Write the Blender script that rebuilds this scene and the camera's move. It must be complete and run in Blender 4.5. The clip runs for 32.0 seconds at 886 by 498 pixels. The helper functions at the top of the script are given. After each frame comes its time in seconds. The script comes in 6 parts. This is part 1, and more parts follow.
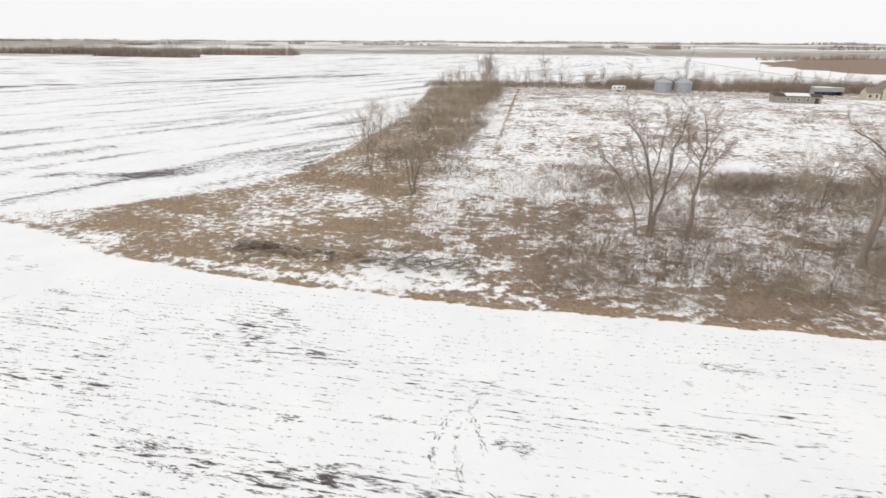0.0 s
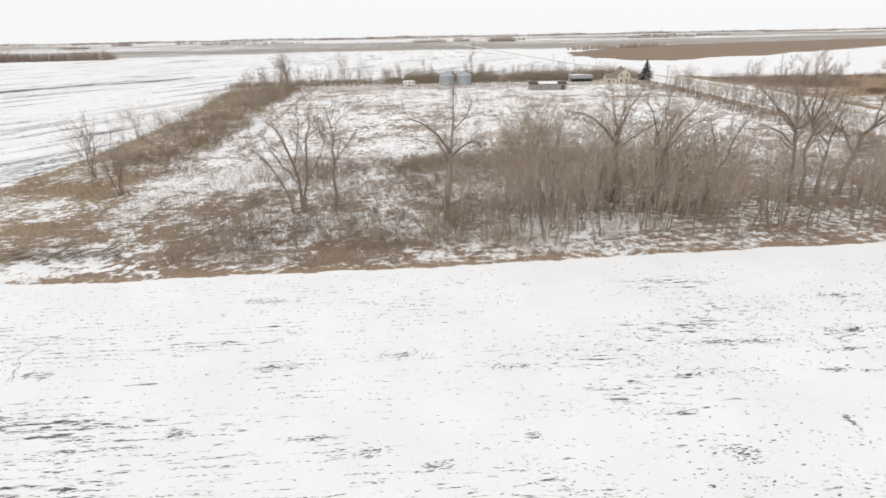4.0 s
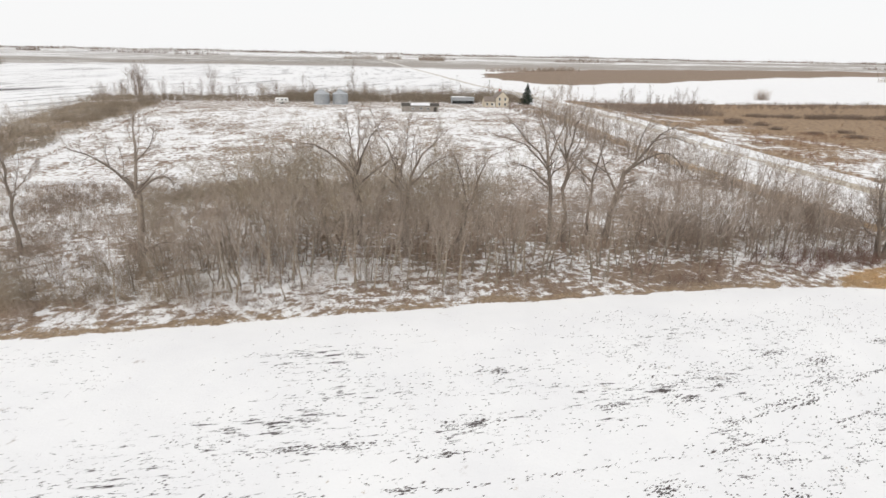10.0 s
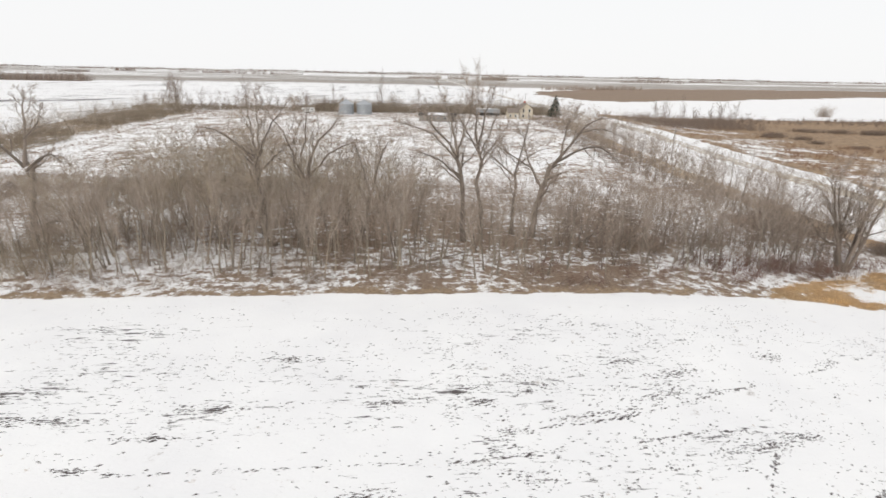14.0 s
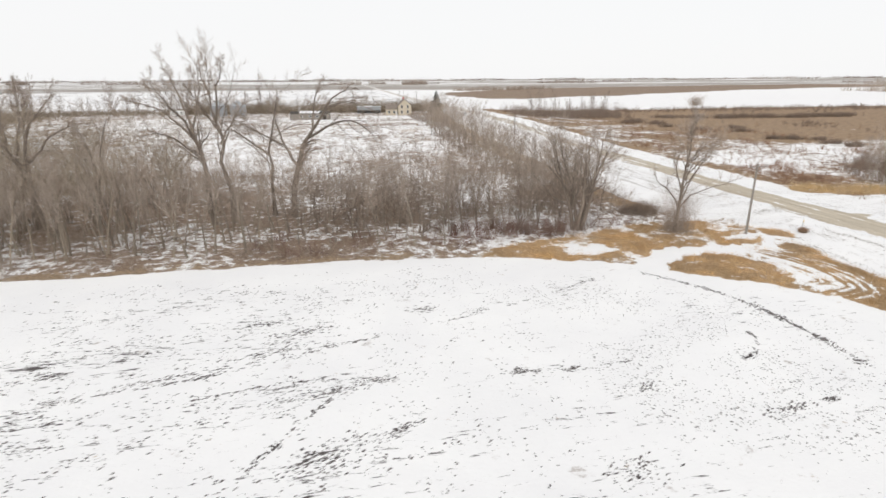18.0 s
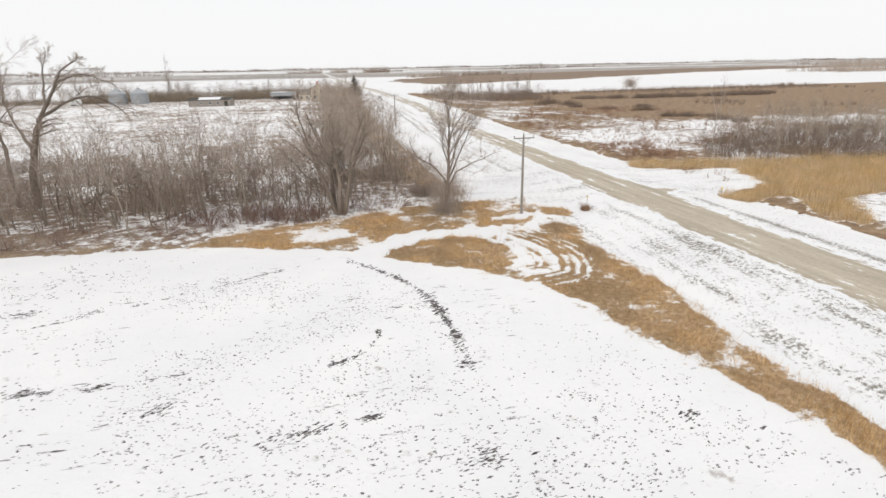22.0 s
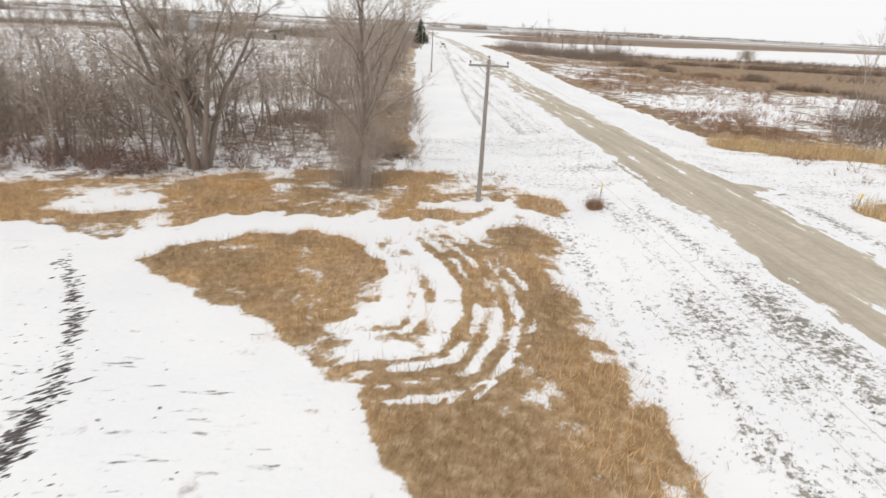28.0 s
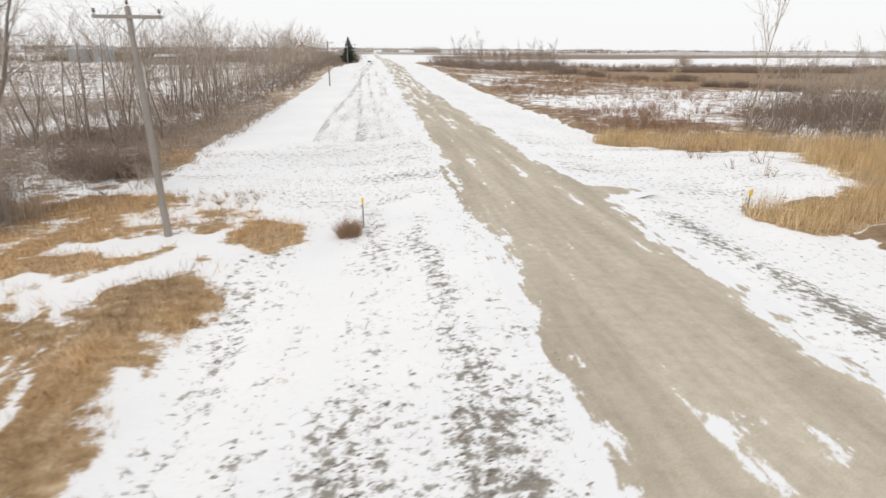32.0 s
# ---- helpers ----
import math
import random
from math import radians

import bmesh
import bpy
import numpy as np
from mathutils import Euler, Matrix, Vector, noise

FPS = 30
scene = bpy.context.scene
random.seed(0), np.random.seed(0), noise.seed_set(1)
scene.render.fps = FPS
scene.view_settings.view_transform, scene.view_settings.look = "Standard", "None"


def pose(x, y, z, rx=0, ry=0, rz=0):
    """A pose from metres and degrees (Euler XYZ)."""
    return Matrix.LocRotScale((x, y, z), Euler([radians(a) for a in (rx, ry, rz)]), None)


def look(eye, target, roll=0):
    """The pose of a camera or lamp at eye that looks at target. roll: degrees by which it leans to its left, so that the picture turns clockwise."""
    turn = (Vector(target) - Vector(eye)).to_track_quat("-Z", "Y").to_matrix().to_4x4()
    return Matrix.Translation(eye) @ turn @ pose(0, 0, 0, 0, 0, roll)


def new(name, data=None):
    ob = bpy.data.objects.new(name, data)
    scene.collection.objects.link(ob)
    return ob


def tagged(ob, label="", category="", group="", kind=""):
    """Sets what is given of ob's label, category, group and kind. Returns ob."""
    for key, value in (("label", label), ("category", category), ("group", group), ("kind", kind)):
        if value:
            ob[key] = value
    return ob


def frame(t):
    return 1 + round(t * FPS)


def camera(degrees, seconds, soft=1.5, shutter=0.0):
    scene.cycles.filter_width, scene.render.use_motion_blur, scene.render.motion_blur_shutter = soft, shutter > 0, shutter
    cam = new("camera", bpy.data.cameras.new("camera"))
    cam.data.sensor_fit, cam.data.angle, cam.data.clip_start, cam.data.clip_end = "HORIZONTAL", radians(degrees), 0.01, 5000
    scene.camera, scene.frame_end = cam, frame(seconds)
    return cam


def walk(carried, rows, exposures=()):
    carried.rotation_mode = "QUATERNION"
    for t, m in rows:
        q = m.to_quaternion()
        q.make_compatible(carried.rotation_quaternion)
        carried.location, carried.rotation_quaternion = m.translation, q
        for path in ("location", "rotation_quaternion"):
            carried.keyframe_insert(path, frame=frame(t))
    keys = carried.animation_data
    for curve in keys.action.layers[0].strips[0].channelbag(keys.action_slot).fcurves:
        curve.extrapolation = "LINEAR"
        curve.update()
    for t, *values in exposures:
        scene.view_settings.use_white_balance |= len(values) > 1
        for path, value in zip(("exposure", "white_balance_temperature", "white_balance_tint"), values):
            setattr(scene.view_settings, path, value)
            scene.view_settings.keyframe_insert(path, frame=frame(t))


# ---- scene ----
cam = camera(79.1, 32.0, shutter=0.5)
PATH = [
    (0, (3.82, 1.78, 25.35), (0.34, 20.09, 18.09), 0.3),
    (0.5, (7.97, 0.08, 25.64), (4.82, 18.44, 18.36), 0.1),
    (1, (12.15, -1.91, 26.11), (9.82, 16.57, 18.83), -0.2),
    (1.5, (16.62, -3.81, 26.77), (15.09, 14.74, 19.46), -0.6),
    (2, (20.84, -5.42, 27.24), (19.75, 13.16, 19.93), -0.7),
    (2.5, (25.07, -7.15, 27.43), (24.44, 11.45, 20.10), -0.8),
    (3, (29.19, -8.89, 27.45), (29.22, 9.71, 20.09), -0.9),
    (3.5, (33.30, -10.37, 27.50), (33.94, 8.20, 20.12), -1.0),
    (4, (37.17, -11.45, 27.50), (38.20, 7.10, 20.07), -1.1),
    (4.5, (40.75, -11.95, 27.51), (42.14, 6.56, 20.06), -1.0),
    (6.5, (52.15, -9.34, 27.64), (54.06, 9.14, 20.23), 0.3),
    (7, (54.31, -8.08, 27.70), (56.33, 10.42, 20.39), 0.8),
    (7.5, (56.54, -6.74, 27.80), (58.89, 11.75, 20.56), 1.0),
    (8, (58.97, -5.51, 27.79), (61.61, 12.99, 20.65), 1.3),
    (8.5, (61.58, -4.53, 27.86), (64.48, 13.95, 20.78), 1.3),
    (9, (64.35, -3.84, 27.95), (67.49, 14.62, 20.94), 1.4),
    (9.5, (67.30, -3.33, 27.99), (70.54, 15.14, 21.03), 1.3),
    (10, (70.39, -2.90, 27.93), (73.68, 15.59, 21.06), 1.2),
    (10.5, (73.50, -2.40, 27.84), (75.66, 16.29, 21.06), 1.1),
    (11, (76.65, -1.86, 27.62), (78.12, 16.93, 20.91), 1.1),
    (11.5, (79.59, -1.40, 27.10), (80.35, 17.45, 20.47), 1.1),
    (12, (82.39, -1.07, 26.43), (82.70, 17.81, 19.85), 1.2),
    (12.5, (85.12, -0.97, 25.63), (85.44, 17.94, 19.13), 1.3),
    (13, (87.95, -1.12, 24.82), (88.43, 17.82, 18.39), 1.4),
    (13.5, (90.84, -1.45, 24.01), (91.58, 17.51, 17.69), 1.4),
    (14, (93.94, -2.02, 23.38), (94.95, 16.95, 17.14), 1.2),
    (14.5, (97.26, -2.63, 22.81), (98.56, 16.34, 16.58), 0.8),
    (16.5, (110.12, -4.31, 20.40), (112.57, 14.60, 14.37), 0.0),
    (17, (113.32, -4.31, 19.98), (116.01, 14.57, 13.96), -0.0),
    (17.5, (116.51, -4.14, 19.62), (119.47, 14.69, 13.57), -0.1),
    (18, (119.54, -4.00, 19.18), (122.85, 14.77, 13.14), -0.3),
    (18.5, (122.64, -3.69, 18.85), (126.27, 15.03, 12.81), -0.4),
    (19, (125.82, -3.58, 18.46), (129.71, 15.10, 12.47), -0.2),
    (19.5, (129.23, -3.49, 18.17), (133.33, 15.14, 12.15), -0.3),
    (20, (132.78, -3.39, 17.82), (137.01, 15.21, 11.80), -0.4),
    (20.5, (136.40, -3.20, 17.40), (140.70, 15.37, 11.34), -0.9),
    (21, (140.12, -3.05, 17.06), (144.42, 15.48, 10.86), -0.8),
    (21.5, (143.73, -2.81, 16.67), (148.07, 15.65, 10.34), -1.3),
    (22, (147.08, -2.22, 16.33), (151.28, 16.24, 9.89), -1.1),
    (22.5, (149.77, -1.48, 15.96), (153.42, 17.08, 9.46), -0.4),
    (23, (151.94, -0.41, 15.61), (155.24, 18.18, 9.02), -0.5),
    (23.5, (153.72, 0.92, 15.15), (156.29, 19.59, 8.46), 0.1),
    (24, (155.37, 2.51, 14.69), (157.55, 21.19, 7.87), 0.4),
    (24.5, (156.69, 4.15, 14.24), (157.73, 22.87, 7.27), 1.1),
    (26.5, (161.86, 13.37, 12.15), (161.94, 31.88, 4.58), 2.2),
    (27, (162.71, 15.73, 11.87), (162.85, 34.15, 4.08), 2.7),
    (27.5, (163.73, 18.06, 11.41), (164.27, 36.47, 3.61), 2.9),
    (28, (164.73, 20.28, 10.84), (166.06, 38.69, 3.12), 3.0),
    (28.5, (165.86, 22.33, 10.48), (167.72, 40.70, 2.80), 2.9),
    (29, (167.14, 24.19, 10.03), (169.77, 42.51, 2.45), 2.5),
    (29.5, (168.50, 25.83, 9.61), (171.45, 44.15, 2.12), 1.9),
    (30, (170.04, 27.16, 9.24), (172.97, 45.52, 1.86), 1.6),
    (30.5, (171.74, 28.43, 8.84), (174.62, 46.86, 1.63), 1.1),
    (31, (173.79, 29.56, 8.37), (176.57, 48.05, 1.30), 0.7),
    (31.5, (176.12, 30.47, 7.92), (178.73, 49.00, 0.87), 0.5),
    (32, (178.29, 31.40, 7.56), (180.70, 49.99, 0.62), 0.4),
]
walk(cam, [(t, look(eye, target, roll)) for t, eye, target, roll in PATH])

# ---- world, sun, exposure ----
world = bpy.data.worlds.new("overcast_sky")
scene.world = world
world.use_nodes = True
wn, wl = world.node_tree.nodes, world.node_tree.links
sky = wn.new("ShaderNodeTexSky")
sky.sky_type, sky.sun_disc = "NISHITA", False
sky.sun_elevation, sky.sun_rotation = radians(24), radians(215)
cloud = wn.new("ShaderNodeMix")
cloud.data_type = "RGBA"
cloud.inputs[0].default_value = 0.97
cloud.inputs[7].default_value = (9.0, 9.0, 9.05, 1)
wl.new(sky.outputs[0], cloud.inputs[6])
wl.new(cloud.outputs[2], wn["Background"].inputs[0])
wn["Background"].inputs[1].default_value = 0.106
sun_data = bpy.data.lights.new("sun", "SUN")
sun_data.energy, sun_data.angle, sun_data.color = 0.9, radians(14), (1.0, 0.95, 0.88)
sun = new("sun", sun_data)
sun.matrix_world = look((0, 0, 60), (40, 60, 60 - 72 * math.tan(radians(24))))


# ---- helpers of this scene ----
def smooth(v):
    v = np.clip(v, 0, 1)
    return v * v * (3 - 2 * v)


def lattice(i, j, seed):
    h = np.sin(i * 127.1 + j * 311.7 + seed * 74.7) * 43758.5453
    return h - np.floor(h)


def grain(x, y, size, seed=0):
    """Value noise from 0 to 1."""
    x, y = np.asarray(x, float) / size, np.asarray(y, float) / size
    i, j = np.floor(x), np.floor(y)
    u, v = smooth(x - i), smooth(y - j)
    a = lattice(i, j, seed) * (1 - u) + lattice(i + 1, j, seed) * u
    b = lattice(i, j + 1, seed) * (1 - u) + lattice(i + 1, j + 1, seed) * u
    return a * (1 - v) + b * v


def cloudy(x, y, size, seed=0):
    return 0.55 * grain(x, y, size, seed) + 0.3 * grain(x, y, size * 0.43, seed + 5) + 0.15 * grain(x, y, size * 0.19, seed + 9)


def inside(x, y, corners):
    """Which points lie in the polygon."""
    c = np.zeros(np.shape(x), bool)
    for (x0, y0), (x1, y1) in zip(corners, corners[1:] + corners[:1]):
        if y0 != y1:
            c ^= ((y0 > y) != (y1 > y)) & (x < (x1 - x0) * (y - y0) / (y1 - y0) + x0)
    return c


def ragged(x, y, corners, amount=0.8, size=1.7):
    dx = (cloudy(x, y, size, 31) - 0.5) * 2.4 * amount
    dy = (cloudy(x, y, size, 47) - 0.5) * 2.4 * amount
    dx, dy = dx + (grain(x, y, 0.45 * size, 33) - 0.5) * amount, dy + (grain(x, y, 0.45 * size, 49) - 0.5) * amount
    return inside(x + dx, y + dy, corners).astype(float)


def tri_mesh(name, verts, tris, smooth_shade=False):
    me = bpy.data.meshes.new(name)
    verts, tris = np.asarray(verts, np.float32), np.asarray(tris, np.int32)
    me.vertices.add(len(verts))
    me.vertices.foreach_set("co", verts.ravel())
    me.loops.add(tris.size)
    me.loops.foreach_set("vertex_index", tris.ravel())
    me.polygons.add(len(tris))
    me.polygons.foreach_set("loop_start", np.arange(0, tris.size, 3, dtype=np.int32))
    if smooth_shade:
        me.polygons.foreach_set("use_smooth", np.ones(len(tris), bool))
    me.update(calc_edges=True)
    return me


def part(name, data, material, parent=None, label=""):
    """Links a mesh or a bmesh as one object under a thing or a part."""
    if isinstance(data, bmesh.types.BMesh):
        me = bpy.data.meshes.new(name)
        data.to_mesh(me)
        data.free()
        data = me
    if material and not data.materials:
        data.materials.append(material)
    ob = new(name, data)
    ob.parent = parent
    return tagged(ob, label)


def thing(name, x, y, z, turn, label, category, group=""):
    ob = new(name)
    ob.empty_display_size = 0.3
    ob.matrix_basis = pose(x, y, z, 0, 0, turn)
    return tagged(ob, label, category, group)


def box(bm, x0, x1, y0, y1, z0, z1, bevel=0.0):
    made = bmesh.ops.create_cube(bm, size=1, matrix=Matrix.Translation(((x0 + x1) / 2, (y0 + y1) / 2, (z0 + z1) / 2)) @ Matrix.Diagonal((x1 - x0, y1 - y0, z1 - z0, 1)))
    if bevel:
        edges = {e for v in made["verts"] for e in v.link_edges}
        bmesh.ops.bevel(bm, geom=list(edges), offset=bevel, segments=2, affect="EDGES")
    return bm


def new_box(*dims, bevel=0.0):
    return box(bmesh.new(), *dims, bevel=bevel)


def rod(bm, a, b, r0, r1=None, sides=10):
    a, b = Vector(a), Vector(b)
    m = Matrix.Translation((a + b) / 2) @ (b - a).to_track_quat("Z", "Y").to_matrix().to_4x4()
    bmesh.ops.create_cone(bm, cap_ends=True, segments=sides, radius1=r0, radius2=r0 if r1 is None else r1, depth=(b - a).length, matrix=m)
    return bm


def new_rod(*args, **kw):
    return rod(bmesh.new(), *args, **kw)


# ---- the lie of the land ----
S_X = [-300, -95, -77, -65, -50, -33, 0, 50, 90, 120, 138, 146, 150, 153, 158, 161.5, 163.3, 165.2, 168.4, 169.0, 169.5, 170]
S_Y = [90, 66.5, 63.7, 61.7, 55.6, 52.2, 50.6, 51.5, 53.1, 53.3, 51.0, 48.1, 45.8, 44.0, 40.6, 37.8, 33.5, 29, 21.6, 16, 5, -60]
N_Y = [66, 73, 86, 96, 111, 130, 190, 250, 300, 335]
N_X = [-80, -66, -54, -48, -46, -46, -46, -53, -61, -66]
ROAD_L, ROAD_R = 183.0, 189.4


def field_edge(x):
    """The north-eastern border of the near field, as y over x."""
    return np.interp(x, S_X, S_Y)


def upper_edge(y):
    return np.interp(y, N_Y, N_X)


def land(x, y):
    """Height of the ground."""
    x, y = np.asarray(x, float), np.asarray(y, float)
    rise = 1.9 * smooth((y - 130) / 110) * smooth((520 - y) / 150) * smooth((x + 130) / 110) * smooth((236 - x) / 40)
    d = np.abs(x - 186.0)
    bank = 0.45 * smooth((9.5 - d) / 5.0)
    near = smooth((y + 80) / 20)
    ditch = -0.4 * np.exp(-((x - 173.6) / 1.7) ** 2) * smooth((50 - y) / 5) - 0.4 * np.exp(-((x - 199.5) / 2.2) ** 2) * smooth(np.abs(y - 69) / 8 - 0.4)
    far = 13.0 * smooth((np.hypot(x - 90, y) - 2300) / 2500)
    bumps = 0.10 * (cloudy(x, y, 9, 3) - 0.5) + 0.05 * (grain(x, y, 1.6, 8) - 0.5)
    return rise + (bank + ditch) * near + far + bumps


OVAL = [(151.8, 43.8), (153.3, 45.6), (156, 47.8), (159.6, 48.4), (162.3, 46.5), (163.6, 43.9), (163.3, 40.6), (162.0, 38.4), (160.8, 37.0), (158.4, 38.8), (155.2, 41.4)]
LOOP = [(149.5, 46.2), (152, 48.3), (154.6, 50.9), (160, 50.4), (166, 49.9), (168.7, 47.8), (169.7, 43.7), (170.0, 41.6), (169.8, 39.3), (169.2, 36.8), (168.1, 34.8), (166.8, 33.9), (165.2, 33.5), (163.6, 33.3), (162.0, 34.8), (160.6, 36.9), (157, 40.0), (152.0, 43.4)]
# the outermost wheel track round the loop
RING_1 = [(166.9, 49.0), (168.6, 45.2), (169.4, 41.6), (169.3, 39.0), (168.6, 36.6), (167.6, 34.9), (166.4, 34.3), (165.2, 34.0), (163.6, 33.7)]
STRIP = [(160.4, 37.2), (161.8, 35.5), (162.8, 34.0), (164.0, 32.3), (164.8, 29.8), (165.4, 27.2), (166.5, 23.2), (167.4, 19.8), (168.2, 17.1), (168.9, 14.5), (169.3, 5), (169.6, -40), (172.1, -40), (171.8, 16), (171.6, 19), (171.4, 23), (171.5, 26), (172.3, 29), (172.8, 31.5), (172.2, 34.6), (171.4, 37.7), (171.5, 41.5), (171.7, 45), (172.5, 47.6), (171.8, 49.8), (169.4, 49.6), (168.9, 47.6), (169.7, 43.7), (170.1, 41.6), (169.9, 39.3), (169.3, 36.8), (168.2, 34.7), (166.8, 33.8), (165.2, 33.4), (163.6, 33.2), (162.2, 35.0), (161.3, 36.8)]
STRIP_RIM = [(171.2, 30), (172.9, 32.5), (172.6, 38), (172.6, 43), (173.3, 47), (173.4, 51), (171, 52), (171, 44), (170.8, 36)]
NORTH_TAN = [(134, 52.4), (142.9, 48.9), (146, 49.0), (149.5, 47.5), (152.5, 48.5), (154.6, 51.2), (158, 51.2), (162, 50.8), (166, 50.4), (168, 49.6), (170.4, 50.2), (171.2, 52), (169.6, 53.4), (170.6, 55.5), (174.0, 58.2), (170, 59.6), (166.5, 62), (162, 62.2), (153, 60.0), (144, 57.5), (138, 55.5)]
SCATTER = [(168, 50.5), (172.8, 50), (173, 54), (171.5, 60.5), (164, 62.5), (165.5, 57)]
SNOW_GAPS = [[(143.2, 51.6), (146.0, 50.2), (149.6, 51.2), (149.0, 54.6), (145.0, 54.6)], [(164.4, 52.0), (166.6, 52.9), (169.0, 52.2), (170.3, 54.0), (168.3, 54.6), (165.4, 53.6)]]
CLUMP = [(171.9, 56.2), (173, 57.0), (174.8, 55.4), (175.1, 52.8), (174.2, 51.8), (172.4, 53.4)]
REEDS = [(196.0, 54.8), (196.4, 52.8), (198, 51.6), (201, 53.3), (204, 52.6), (203, 48.5), (201, 45), (201.6, 40.5), (205, 41), (207.5, 46.5), (212, 50), (222, 52), (248, 52), (248, 73), (222, 76), (214, 76), (211, 71), (209.8, 66), (208.5, 62.3), (206.5, 58.6), (203, 57.0), (198, 56.8)]
REEDS_N = [(198.3, 78.5), (199.6, 75.8), (203.2, 72.3), (208, 72.0), (211, 70.8), (216, 73), (214, 78), (205, 79), (201, 84)]
DRIVE_L = [(166, 74.5), (171, 79), (184, 79), (184, 60), (176, 57), (170.5, 61), (165.5, 67)]
DRIVE_R = [(189, 84), (197.8, 78), (203, 72), (208, 71.4), (209.8, 66), (208.5, 62), (204, 57.8), (199, 57.4), (195.6, 56), (194, 55), (189, 55)]
ISLAND = [(240, 690), (250, 610), (268, 528), (318, 540), (368, 563), (508, 643), (755, 800), (1000, 910), (1500, 1060), (1500, 1420), (1216, 1330), (800, 1210), (452, 1060), (330, 900), (272, 780)]
ROAD_GROVE = [(149, 66), (150, 100), (149, 160), (152, 236), (162.5, 236), (163, 160), (161.5, 110), (160, 84), (158.5, 68)]
HEDGE = [(-20, 90), (-32, 103), (-40, 130), (-44, 170), (-45, 195), (-51, 262), (-50, 285), (-18, 290), (-17, 230), (-16, 160), (-14.5, 118), (-16.5, 98)]


def away(x, y, line):
    """Distance from a broken line."""
    best = np.full(np.shape(x), 1e9)
    for (x0, y0), (x1, y1) in zip(line, line[1:]):
        dx, dy = x1 - x0, y1 - y0
        u = np.clip(((x - x0) * dx + (y - y0) * dy) / (dx * dx + dy * dy), 0, 1)
        best = np.minimum(best, np.hypot(x - x0 - u * dx, y - y0 - u * dy))
    return best


def worn_loop(x, y, fine):
    """Grass left between the wheel tracks of the turning loop."""
    a = away(x, y, RING_1) + 0.30 * (cloudy(x, y, 1.6, 27) - 0.5)
    broken = np.clip(0.5 + 2.0 * (cloudy(x, y, 1.4, 155) - 0.32), 0.25, 1)
    track = a / 0.80
    comb = np.exp(-((track - np.round(track)) / 0.27) ** 2)
    grown = np.interp(a, [0, 2.2, 2.5, 2.9, 3.3, 4.3, 4.7, 9], [0.95, 0.92, 0.16, 0.12, 0.55, 0.55, 0.12, 0.06])
    southern = smooth((37.5 - y) / 1.5) * smooth((163.6 - x) / 1.2)
    grown = np.maximum(grown, 0.55 * southern) + 1.2 * (cloudy(x, y, 1.2, 57) - 0.5) * np.clip(grown * 2, 0, 1)
    grown = grown * (1 - 0.94 * broken * comb * (a < 4.6)) * (1 - 0.6 * smooth((y - 45.5) / 3))
    return np.clip(grown, 0, 0.95)


